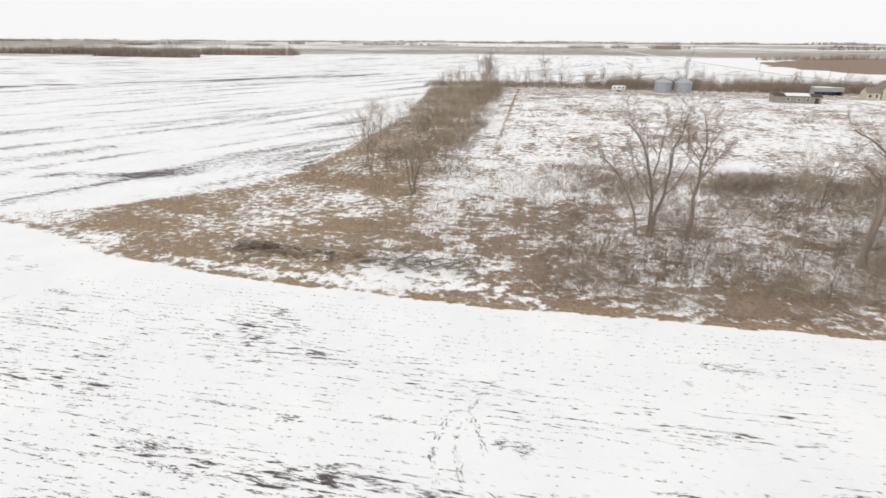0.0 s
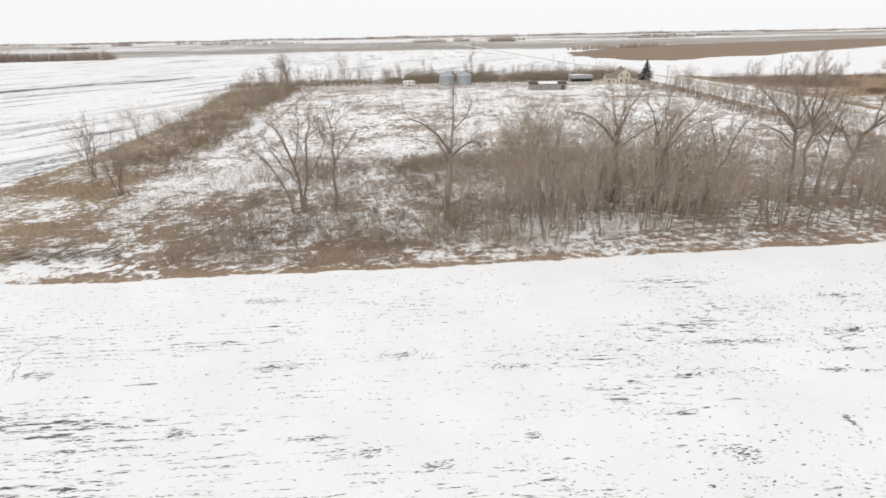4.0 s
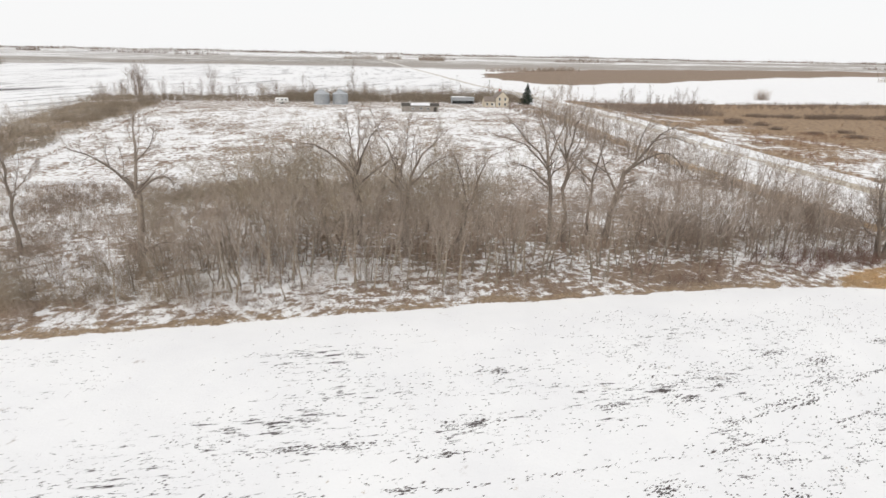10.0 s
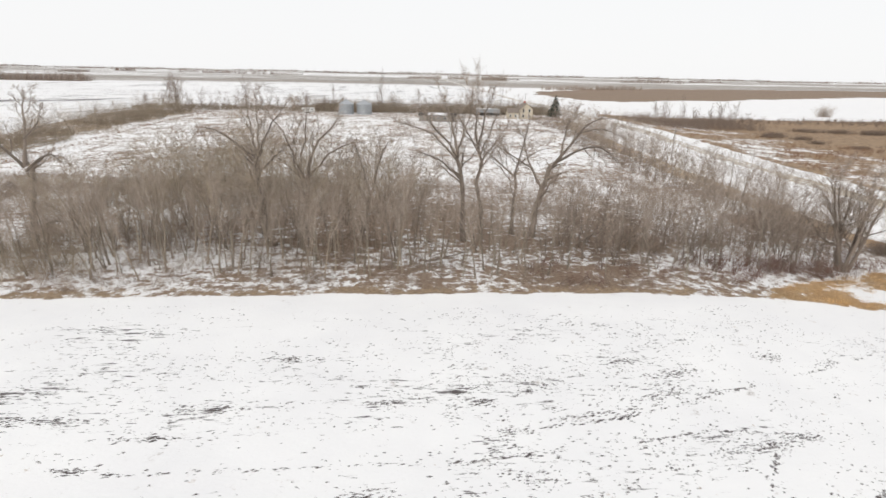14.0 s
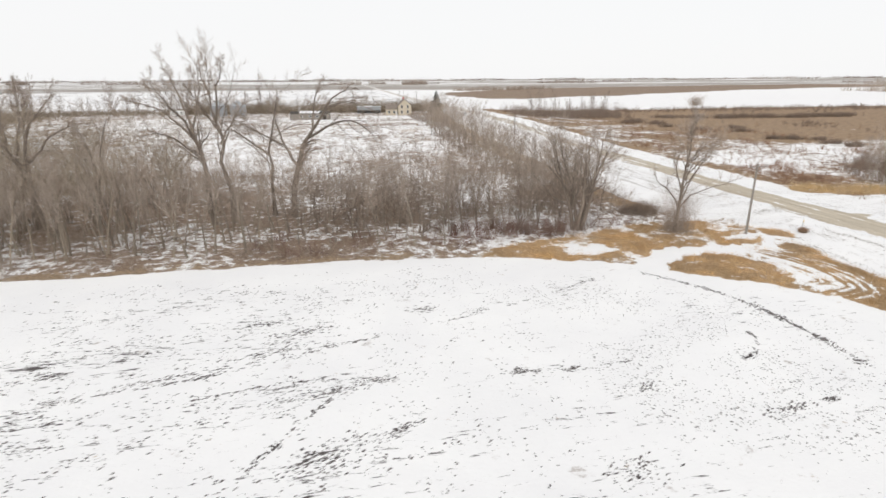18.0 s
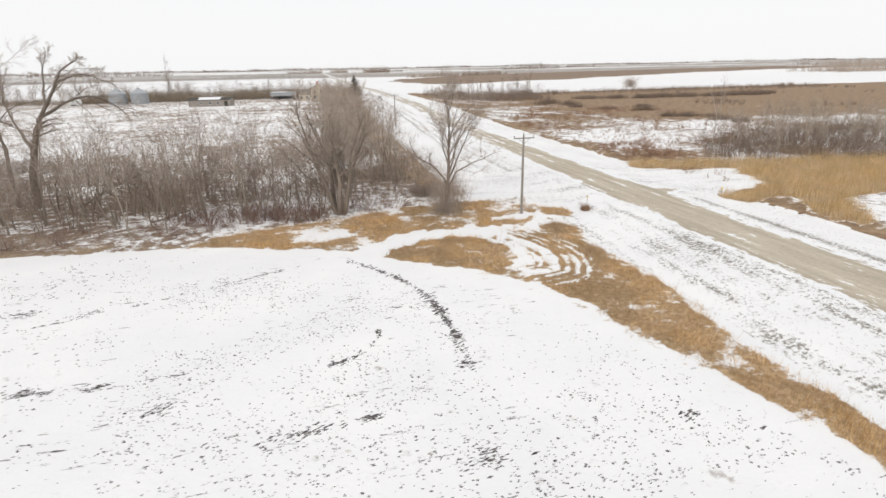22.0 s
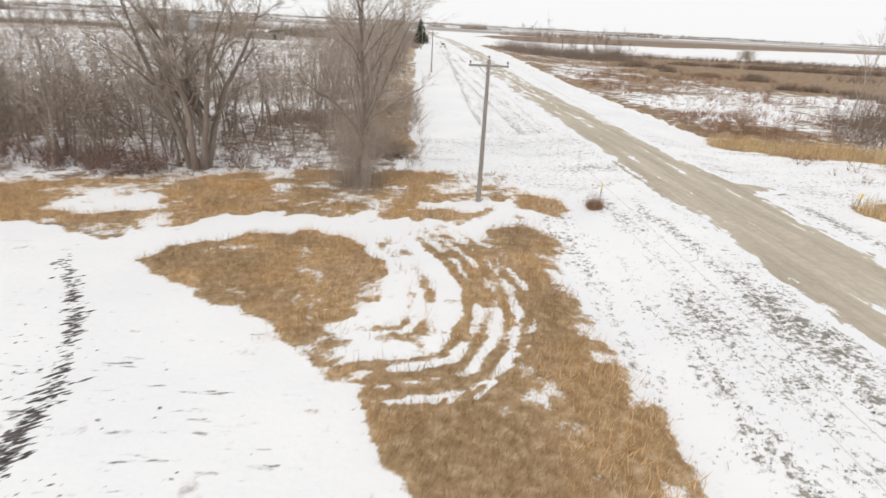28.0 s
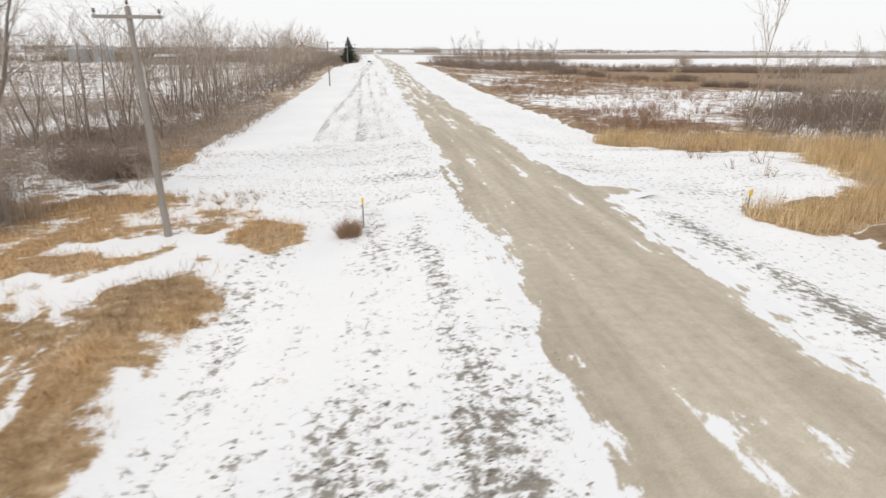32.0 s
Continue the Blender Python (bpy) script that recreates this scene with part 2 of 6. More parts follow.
def covers(x, y):
    """How much dry grass, litter, bare soil and marsh growth shows through the snow at each place, 0 to 1."""
    x, y = np.asarray(x, float), np.asarray(y, float)
    wob = (cloudy(x, y, 3.0, 12) - 0.5) * 1.6
    lower = y + wob * 0.8 < field_edge(x)
    upper = (x + wob < upper_edge(y)) & (y > 62)
    west_side = x < 173
    brush = west_side & ~lower & ~upper & (y < 338) & ~((y > 62) & (x + wob > np.interp(y, [62, 75, 120, 240, 280], [166.5, 164.5, 165.5, 166, 170])))
    spread = cloudy(x, y, 14, 2)
    fine = cloudy(x, y, 3.2, 4)
    tan = np.zeros_like(x)
    litter = np.zeros_like(x)
    marsh = np.zeros_like(x)
    soil = np.zeros_like(x)
    west_meadow = brush & (x < 30 + 20 * (spread - 0.5)) & (y < 150)
    tan = np.where(west_meadow, np.clip(0.02 + 0.8 * (spread - 0.38) + 0.46 * smooth((-2 - x) / 20) - 0.25 * smooth((x - 2) / 12) + 0.6 * (fine - 0.5), 0, 0.85), tan)
    tan = np.where(brush & (x < -2) & (y > 96) & (y < 300), np.clip(0.4 + 0.25 * smooth((-16 - x) / 8) + 0.9 * (fine - 0.5), 0, 0.8), tan)
    border = brush & (y - field_edge(x) < 3.0 + wob) & (x < 150)
    tan = np.where(border, np.clip(0.66 - 0.15 * (y - field_edge(x)) + 1.1 * (cloudy(x, y, 2.6, 111) - 0.5), 0, 1), tan)
    litter = np.where(brush, np.clip(0.56 - 0.16 * smooth((x - 45) / 15) * smooth((72 - y) / 6) + 0.7 * (spread - 0.5) - 0.34 * smooth((y - 78 - 24 * (spread - 0.5)) / 34) - 0.18 * smooth((-x) / 20), 0.08, 0.8), litter)
    litter = np.where(brush & (y - field_edge(x) < 9) & (x > 14) & (x < 150), litter + 0.12, litter)
    litter = np.where(brush & (x < 60), litter - 0.05 * smooth((60 - x) / 16) + 0.8 * (cloudy(x, y, 2.4, 151) - 0.5), litter)
    meadow = brush & (y >= 105 + 20 * (spread - 0.5)) & (x > -16)
    tan = np.where(meadow, np.clip(0.10 + 0.7 * (spread - 0.44) + 0.22 * smooth((y - 165) / 60) * fine + 0.4 * (fine - 0.5), 0, 0.5), tan)
    litter = np.where(meadow, np.clip(0.37 + 0.5 * (cloudy(x, y, 22, 65) - 0.5) + 0.7 * (cloudy(x, y, 4.0, 67) - 0.5), 0, 0.6), litter)
    litter = np.where(brush & (y > 272), 0.5, litter)
    litter = np.where((x > 163.5 + wob) & (y < 66), 0, litter)
    fringe_grass = brush & (x > np.interp(y, [66, 80, 95], [161.5, 160.5, 158.5]) + wob) & (y > 67) & (y < 262)
    tan = np.where(fringe_grass, 0.55 + 0.6 * (fine - 0.5), tan)
    clump = ragged(x, y, CLUMP, 0.4)
    oval = ragged(x, y, OVAL, 0.6)
    loop = ragged(x, y, LOOP, 0.5) * (1 - oval)
    strip = ragged(x, y, STRIP, 0.45)
    north = ragged(x, y, NORTH_TAN, 1.0)
    zone = np.maximum.reduce([oval, loop, strip, north])
    tan = np.where(zone > 0, 0, tan)
    litter = np.where(zone > 0, 0, litter)
    tan = np.maximum(tan, oval * (0.82 + 0.9 * (cloudy(x, y, 1.8, 37) - 0.5)))
    tan = np.maximum(tan, strip * np.clip(0.82 + 0.16 * smooth((y - 34) / 3) + 1.6 * (cloudy(x, y, 2.6, 21) - 0.48), 0, 1))
    tan = np.maximum(tan, north * np.clip(0.70 + 2.0 * (cloudy(x, y, 3.0, 23) - 0.48) - 0.18 * smooth((x - 167.5) / 1.5), 0, 1))
    fringe = np.maximum(ragged(x, y, STRIP, 2.0, 1.2), ragged(x, y, OVAL, 1.7, 1.2))
    tan = np.where((fringe > 0) & (tan < 0.05) & (x < 175.5) & (y < 52), np.clip(0.34 + 1.1 * (cloudy(x, y, 1.4, 159) - 0.5), 0, 0.6), tan)
    band = np.exp(-(np.abs(x - 170.6 - 0.5 * (cloudy(x, y, 2.0, 167) - 0.5)) / 0.95) ** 4) * smooth((y - 33) / 2) * smooth((49.5 - y) / 2)
    tan = np.maximum(tan, band * (0.94 + 0.5 * (fine - 0.5)))
    rim_grass = ragged(x, y, STRIP_RIM, 0.8, 1.3)
    tan = np.where((rim_grass > 0) & (strip == 0), np.maximum(tan, np.clip(0.50 + 2.4 * (cloudy(x, y, 1.5, 137) - 0.5), 0, 0.9)), tan)
    tan = np.maximum(tan, clump * (0.85 + 0.5 * (fine - 0.5)))
    tan = np.where((loop > 0) & (strip == 0), worn_loop(x, y, fine), tan)
    thin_grass = ragged(x, y, SCATTER, 0.8)
    tan = np.where((thin_grass > 0) & (north == 0), np.maximum(tan, np.clip(0.42 + 2.6 * (cloudy(x, y, 1.5, 161) - 0.5), 0, 0.9)), tan)
    gap = np.maximum(ragged(x, y, SNOW_GAPS[0], 0.9), ragged(x, y, SNOW_GAPS[1], 0.6))
    tan = np.where(gap > 0, np.clip(1.6 * (cloudy(x, y, 1.3, 139) - 0.5), 0, 0.6), tan)
    drive = np.maximum(ragged(x, y, DRIVE_L, 0.5), ragged(x, y, DRIVE_R, 0.5))
    # verges of the road, with turf and clods showing through
    verge = (x > 172.8) & (x < 182.7) & (y < 338)
    lane = cloudy(x + 0.25 * np.sin(y / 9), y * 0.10, 0.75, 29) - 0.5
    tuft = 0.17 + 0.10 * smooth((46 - y) / 8) * smooth((x - 174.5) / 2) + 0.11 * np.exp(-((x - 180.6 - 0.4 * np.sin(y / 13)) / 1.3) ** 2) * smooth((57 - y) / 4) + 0.85 * lane + 0.45 * (cloudy(x, y, 1.1, 35) - 0.5)
    wheel = sum(0.4 * np.exp(-((x - at - 0.5 * np.sin(y / 33 + at)) / 0.22) ** 2) for at in (171.9, 174.4, 175.2, 179.4, 180.3)) + np.exp(-((x - 176.3 - 0.8 * np.sin(y / 40)) / 0.35) ** 2) + np.exp(-((x - 178.3 - 0.8 * np.sin(y / 40)) / 0.35) ** 2) + np.exp(-((x - 172.8 - 0.03 * (y - 80)) / 0.4) ** 2)
    tuft = np.where(y > 66, 0.16 + 0.7 * lane + 0.42 * wheel * (fine + 0.2), tuft)
    turf = np.where(verge, np.clip(tuft, 0, 0.5), 0.0)
    litter = np.where(verge, 0.0, litter)
    east = x > 189.4
    rim = east & (x < 200.5 + wob) & (y < 330)
    turf = np.where(rim, 0.16 + 0.4 * np.exp(-((x - 192.0) / 0.9) ** 2) * smooth((62 - y) / 10) + 0.3 * (fine - 0.5), turf)
    bog = east & (x >= 200.5 + wob) & (y < 322 + 10 * (spread - 0.5)) & (y > -200)
    marsh = np.where(bog, np.clip(0.54 + 1.5 * (spread - 0.5) + 0.16 * smooth((y - 135) / 40) + 0.5 * smooth((x - 236 - 30 * (spread - 0.5)) / 26) * smooth((y - 132 - 30 * (spread - 0.5)) / 24) + 0.1 * smooth((210 - x) / 8) + 0.4 * (fine - 0.5), 0.1, 1.0), marsh)
    thin = 1 - smooth((158 + 50 * (spread - 0.5) - y) / 30) * smooth((x - 202 - 6 * (fine - 0.5)) / 6) * (0.6 - 0.5 * smooth((cloudy(x, y, 18, 63) - 0.38) / 0.24))
    marsh = np.where(bog, marsh * thin, marsh)
    reeds = np.maximum(ragged(x, y, REEDS, 0.7), ragged(x, y, REEDS_N, 0.7)) * (1 - drive)
    tan = np.maximum(tan, reeds * np.clip(0.8 + 0.8 * (fine - 0.45), 0, 1))
    marsh = np.where(reeds > 0, 0, marsh)
    isle = ragged(x, y, ISLAND, 14, 60)
    litter = np.where(isle > 0, 0.95, litter)
    marsh = np.maximum(marsh, isle * 0.34)
    tan, marsh = np.where(drive > 0, 0.02, tan), np.where(drive > 0, 0.0, marsh)
    litter = np.where(drive > 0, 0.0, litter)
    turf = np.where(drive > 0, 0.26 + 0.5 * (cloudy(x * 0.25, y, 1.5, 33) - 0.5), turf)
    # fields: clods show in bands along the tillage
    band = cloudy(x * 0.16, y - 0.30 * np.maximum(0, x - 92), 2.6, 41)
    patch = cloudy(x, y, 11, 43)
    near = lower & (x < 175)
    soil = np.where(near, np.clip(0.17 + 0.75 * (band - 0.5) + 0.8 * (patch - 0.48) + 0.14 * smooth((26 - x) / 30), 0, 0.75), soil)
    soil = np.where(near & (field_edge(x) - y < 6 + 3 * wob), soil * 0.25, soil * np.where(x > 80, 0.75, 0.8) * (1 - 0.35 * smooth((x - 115) / 15)))
    a, b = x * 0.5 + y * 0.866, y * 0.5 - x * 0.866
    soil = np.where(upper | ((y > 338) & (x < 175)), np.clip(0.24 + 1.3 * (cloudy(a * 0.13, b, 5.0, 51) - 0.5), 0, 0.65), soil)
    streak = np.exp(-(((y - 259) - (x + 295) * 0.957) / 7.0) ** 2) * (x > -420) * (x < -120) + np.exp(-((x + 84) / 17) ** 2 - ((y - 92 - 0.25 * (x + 84)) / 3.0) ** 2)
    soil = np.where(upper, np.clip(soil + 0.5 * streak, 0, 0.8), soil)
    farther = smooth((np.hypot(x, y) - 900) / 250)
    stub = np.where(isle > 0, 0, farther * np.clip(0.58 + 1.0 * (cloudy(x * 0.35, y, 420, 61) - 0.5), 0, 0.9))
    lake = (x > 195) & (y > 300) & (y < 1000) & (isle == 0)
    stub = np.where(lake, 0, stub)
    # the meadow in the west is duller than the grass by the road
    dull = np.where((x < 134) & (y < 338), tan, 0.0)
    tan = np.where(dull > 0, 0.0, tan)
    return tan, litter, soil, marsh, stub, turf, dull


# ---- materials ----
def nodes_of(name):
    m = bpy.data.materials.new(name)
    m.use_nodes = True
    return m, m.node_tree.nodes, m.node_tree.links, m.node_tree.nodes["Principled BSDF"]


def tone(n, l, source, stops):
    r = n.new("ShaderNodeValToRGB")
    e = r.color_ramp.elements
    while len(e) < len(stops):
        e.new(0.5)
    for k, (at, c) in enumerate(stops):
        e[k].position, e[k].color = at, (*c, 1)
    l.new(source, r.inputs[0])
    return r.outputs[0]


def texture(n, l, scale, detail=4, stretch=None, rough=0.6, seed=0.0):
    c = n.new("ShaderNodeTexCoord")
    m = n.new("ShaderNodeMapping")
    m.inputs["Scale"].default_value = stretch or (1, 1, 1)
    m.inputs["Location"].default_value = (seed, seed * 0.7, 0)
    t = n.new("ShaderNodeTexNoise")
    t.inputs["Scale"].default_value, t.inputs["Detail"].default_value, t.inputs["Roughness"].default_value = scale, detail, rough
    l.new(c.outputs["Object"], m.inputs[0]), l.new(m.outputs[0], t.inputs[0])
    return t.outputs[0]


def maths(n, l, op, a, b=None, c=None):
    k = n.new("ShaderNodeMath")
    k.operation = op
    for i, v in enumerate((a, b, c)):
        if v is None:
            continue
        if isinstance(v, (int, float)):
            k.inputs[i].default_value = v
        else:
            l.new(v, k.inputs[i])
    return k.outputs[0]


def blend(n, l, f, a, b):
    k = n.new("ShaderNodeMix")
    k.data_type = "RGBA"
    for i, v in ((0, f), (6, a), (7, b)):
        if isinstance(v, tuple):
            k.inputs[i].default_value = (*v, 1)
        elif isinstance(v, float):
            k.inputs[i].default_value = v
        else:
            l.new(v, k.inputs[i])
    return k.outputs[2]


def bump(n, l, height, strength, distance, shader):
    b = n.new("ShaderNodeBump")
    b.inputs["Strength"].default_value, b.inputs["Distance"].default_value = strength, distance
    l.new(height, b.inputs["Height"]), l.new(b.outputs[0], shader.inputs["Normal"])


def plain(name, colour, rough=0.8, vary=0.25, scale=3.0, metal=0.0, relief=0.2, stretch=None, between=0.0):
    """A painted, wooden or woody surface: two scales of variation, relief, and a shift from thing to thing."""
    m, n, l, p = nodes_of(name)
    big, fine = texture(n, l, scale, 3, stretch), texture(n, l, scale * 9, 5, stretch, seed=4.0)
    mixed = maths(n, l, "MULTIPLY_ADD", fine, 0.45, maths(n, l, "MULTIPLY", big, 0.55))
    lo, hi = tuple(c * (1 - vary) for c in colour), tuple(min(1, c * (1 + vary)) for c in colour)
    out = tone(n, l, mixed, [(0.3, lo), (0.7, hi)])
    if between:
        info = n.new("ShaderNodeObjectInfo")
        hue = n.new("ShaderNodeHueSaturation")
        l.new(maths(n, l, "MULTIPLY_ADD", info.outputs["Random"], between, 1 - between / 2), hue.inputs["Value"])
        l.new(out, hue.inputs["Color"])
        out = hue.outputs[0]
    l.new(out, p.inputs["Base Color"])
    p.inputs["Roughness"].default_value, p.inputs["Metallic"].default_value = rough, metal
    if relief:
        bump(n, l, fine, relief, 0.02, p)
    return m


def blades(name, lo, hi):
    """Stalks and twigs: the tone shifts from one to the next."""
    m, n, l, p = nodes_of(name)
    geo = n.new("ShaderNodeNewGeometry")
    stalk = tone(n, l, geo.outputs["Random Per Island"], [(0.0, lo), (1.0, hi)])
    clump = n.new("ShaderNodeHueSaturation")
    l.new(maths(n, l, "MULTIPLY_ADD", texture(n, l, 0.45, 4, seed=6.0), 1.1, 0.45), clump.inputs["Value"])
    l.new(maths(n, l, "MULTIPLY_ADD", texture(n, l, 0.3, 3, seed=8.0), 0.8, 0.6), clump.inputs["Saturation"])
    l.new(stalk, clump.inputs["Color"])
    l.new(clump.outputs[0], p.inputs["Base Color"])
    p.inputs["Roughness"].default_value = 0.85
    p.inputs["Specular IOR Level"].default_value = 0.2
    return m


def ground_material():
    m, n, l, p = nodes_of("snowy_ground")

    def mask(name):
        a = n.new("ShaderNodeAttribute")
        a.attribute_name = name
        return a.outputs["Fac"]

    def cover(name, noise, soft, gain=1.0):
        """Grows from nothing at 0 to everything at 1, through ragged patches."""
        v = maths(n, l, "SUBTRACT", maths(n, l, "MULTIPLY", mask(name), gain), noise)
        k = n.new("ShaderNodeMapRange")
        k.interpolation_type = "SMOOTHSTEP"
        k.inputs["From Min"].default_value, k.inputs["From Max"].default_value = -soft, soft
        l.new(v, k.inputs[0])
        return k.outputs[0]

    def even(noise):
        k = n.new("ShaderNodeMapRange")
        k.inputs["From Min"].default_value, k.inputs["From Max"].default_value = 0.3, 0.7
        l.new(noise, k.inputs[0])
        return k.outputs[0]

    drift, crumb, tuft = texture(n, l, 0.12, 4), texture(n, l, 2.2, 5), even(texture(n, l, 0.8, 8, rough=0.72))
    row = even(texture(n, l, 2.3, 6, (0.2, 1.0, 1.0), 0.75))
    leaf = even(texture(n, l, 0.75, 9, rough=0.74, seed=3.0))
    reed = even(texture(n, l, 0.5, 7, rough=0.7, seed=9.0))
    wide = even(texture(n, l, 0.02, 8, (0.25, 1.0, 1.0), 0.75))
    snow = tone(n, l, drift, [(0.3, (0.85, 0.845, 0.85)), (0.7, (0.91, 0.905, 0.90))])
    straw = tone(n, l, crumb, [(0.3, (0.24, 0.155, 0.08)), (0.5, (0.40, 0.27, 0.145)), (0.72, (0.60, 0.46, 0.31))])
    hay = tone(n, l, crumb, [(0.3, (0.19, 0.135, 0.09)), (0.5, (0.31, 0.23, 0.155)), (0.72, (0.43, 0.335, 0.24))])
    dead = tone(n, l, crumb, [(0.3, (0.175, 0.12, 0.085)), (0.6, (0.30, 0.22, 0.16)), (0.75, (0.41, 0.325, 0.25))])
    earth = tone(n, l, crumb, [(0.3, (0.06, 0.051, 0.051)), (0.7, (0.13, 0.112, 0.108))])
    sod = tone(n, l, crumb, [(0.3, (0.19, 0.172, 0.145)), (0.7, (0.37, 0.34, 0.295))])
    fen = tone(n, l, reed, [(0.2, (0.19, 0.125, 0.08)), (0.55, (0.31, 0.21, 0.125)), (0.9, (0.42, 0.305, 0.195))])
    stub = tone(n, l, crumb, [(0.3, (0.30, 0.27, 0.24)), (0.7, (0.42, 0.38, 0.34))])
    c = snow
    c = blend(n, l, cover("stubble", wide, 0.16), c, stub)
    c = blend(n, l, cover("soil", row, 0.09, 0.92), c, earth)
    c = blend(n, l, cover("turf", even(texture(n, l, 3.6, 6, rough=0.7, seed=5.0)), 0.16, 1.0), c, sod)
    c = blend(n, l, cover("litter", leaf, 0.11, 1.05), c, dead)
    c = blend(n, l, cover("marsh", reed, 0.2, 1.1), c, fen)
    c = blend(n, l, cover("dull", tuft, 0.13, 1.05), c, hay)
    c = blend(n, l, cover("tan", tuft, 0.13, 1.05), c, straw)
    l.new(c, p.inputs["Base Color"])
    p.inputs["Roughness"].default_value = 0.8
    p.inputs["Specular IOR Level"].default_value = 0.25
    bump(n, l, texture(n, l, 3.5, 6, seed=2.0), 0.35, 0.12, p)
    return m


def road_material():
    m, n, l, p = nodes_of("gravel_road_surface")
    c = n.new("ShaderNodeTexCoord")
    s = n.new("ShaderNodeSeparateXYZ")
    l.new(c.outputs["Object"], s.inputs[0])
    off = maths(n, l, "SUBTRACT", s.outputs[0], (ROAD_L + ROAD_R) / 2)
    # gravel spills into the mouth of the eastern drive
    along = maths(n, l, "DIVIDE", maths(n, l, "SUBTRACT", s.outputs[1], 58.4), 1.2)
    spill = maths(n, l, "POWER", 2.718, maths(n, l, "MULTIPLY", maths(n, l, "MULTIPLY", along, along), -1.0))
    spill = maths(n, l, "MULTIPLY", maths(n, l, "MULTIPLY", spill, 2.9), maths(n, l, "GREATER_THAN", off, 0.0))
    across = maths(n, l, "SUBTRACT", maths(n, l, "ABSOLUTE", off), spill)
    streak = texture(n, l, 1.1, 5, (1.0, 0.09, 1.0), 0.6)
    patch = texture(n, l, 1.0, 7, (1.0, 0.5, 1.0), 0.72, 5.0)
    grit, pebble = texture(n, l, 26, 4, rough=0.7), texture(n, l, 3, 4)
    gravel = tone(n, l, maths(n, l, "MULTIPLY_ADD", grit, 0.6, maths(n, l, "MULTIPLY", pebble, 0.4)), [(0.3, (0.41, 0.35, 0.27)), (0.5, (0.55, 0.485, 0.385)), (0.7, (0.67, 0.60, 0.495))])
    tracks = tone(n, l, streak, [(0.35, (0.78, 0.76, 0.74)), (0.65, (1.05, 1.05, 1.05))])
    mul = n.new("ShaderNodeMix")
    mul.data_type, mul.blend_type = "RGBA", "MULTIPLY"
    mul.inputs[0].default_value = 1.0
    l.new(gravel, mul.inputs[6]), l.new(tracks, mul.inputs[7])
    # snow lies along the margins, and more of it farther up the road
    up = n.new("ShaderNodeMapRange")
    up.inputs["From Min"].default_value, up.inputs["From Max"].default_value = 60, 150
    up.inputs["To Min"].default_value, up.inputs["To Max"].default_value = 0.0, 0.22
    l.new(s.outputs[1], up.inputs[0])
    edge = maths(n, l, "MAXIMUM", maths(n, l, "MULTIPLY", maths(n, l, "SUBTRACT", across, 2.75), 0.36), -0.10)
    lying = maths(n, l, "ADD", maths(n, l, "ADD", edge, up.outputs[0]), maths(n, l, "MULTIPLY", maths(n, l, "SUBTRACT", streak, 0.5), 1.3))
    lying = maths(n, l, "ADD", lying, maths(n, l, "MULTIPLY", maths(n, l, "SUBTRACT", patch, 0.5), 1.5))
    k = n.new("ShaderNodeMapRange")
    k.interpolation_type = "SMOOTHSTEP"
    k.inputs["From Min"].default_value, k.inputs["From Max"].default_value = 0.13, 0.21
    l.new(lying, k.inputs[0])
    l.new(blend(n, l, k.outputs[0], mul.outputs[2], (0.86, 0.86, 0.87)), p.inputs["Base Color"])
    p.inputs["Roughness"].default_value = 0.9
    bump(n, l, grit, 0.4, 0.03, p)
    return m


GROUND, ROAD = ground_material(), road_material()
BARK = plain("grey_brown_bark", (0.27, 0.225, 0.185), 0.9, 0.35, 1.5, relief=0.6, stretch=(1, 1, 0.25), between=0.5)
OLD_BARK = plain("dark_furrowed_bark", (0.225, 0.185, 0.152), 0.95, 0.4, 1.5, relief=0.8, stretch=(1, 1, 0.25), between=0.4)
TAN_BARK = plain("tan_grey_bark", (0.30, 0.25, 0.195), 0.9, 0.35, 1.5, relief=0.5, stretch=(1, 1, 0.25), between=0.6)
PALE_BARK = plain("pale_aspen_bark", (0.30, 0.27, 0.22), 0.85, 0.35, 2.0, relief=0.3, stretch=(1, 1, 0.6), between=0.5)
HEDGE_TWIGS = blades("dull_brown_hedge_twigs", (0.172, 0.132, 0.107), (0.365, 0.29, 0.24))
TWIGS = blades("grey_brown_twigs", (0.258, 0.209, 0.170), (0.517, 0.434, 0.366))
OLIVE_TWIGS = blades("olive_brown_twigs", (0.264, 0.214, 0.160), (0.528, 0.45, 0.35))
HEDGE_OLIVE = blades("olive_hedge_twigs", (0.18, 0.144, 0.108), (0.39, 0.325, 0.25))
RED_TWIGS = blades("dark_red_twigs", (0.13, 0.075, 0.06), (0.30, 0.195, 0.16))
RUST_TWIGS = blades("rust_brown_twigs", (0.20, 0.12, 0.08), (0.43, 0.285, 0.20))
BROWN_TWIGS = blades("dark_brown_twigs", (0.16, 0.12, 0.095), (0.32, 0.25, 0.20))
STRAW = blades("straw_grass", (0.38, 0.235, 0.11), (0.84, 0.61, 0.36))
WORN_STRAW = blades("weathered_brown_grass", (0.25, 0.165, 0.09), (0.54, 0.39, 0.235))
DULL_STRAW = blades("dull_brown_grass", (0.24, 0.165, 0.10), (0.52, 0.39, 0.26))
FORB = blades("grey_dead_stalks", (0.22, 0.18, 0.14), (0.48, 0.41, 0.34))
REED = blades("pale_reeds", (0.40, 0.28, 0.14), (0.78, 0.60, 0.37))
FEN = blades("brown_marsh_growth", (0.18, 0.11, 0.07), (0.40, 0.26, 0.16))
NEEDLES = blades("dark_spruce_needles", (0.012, 0.022, 0.016), (0.04, 0.06, 0.04))
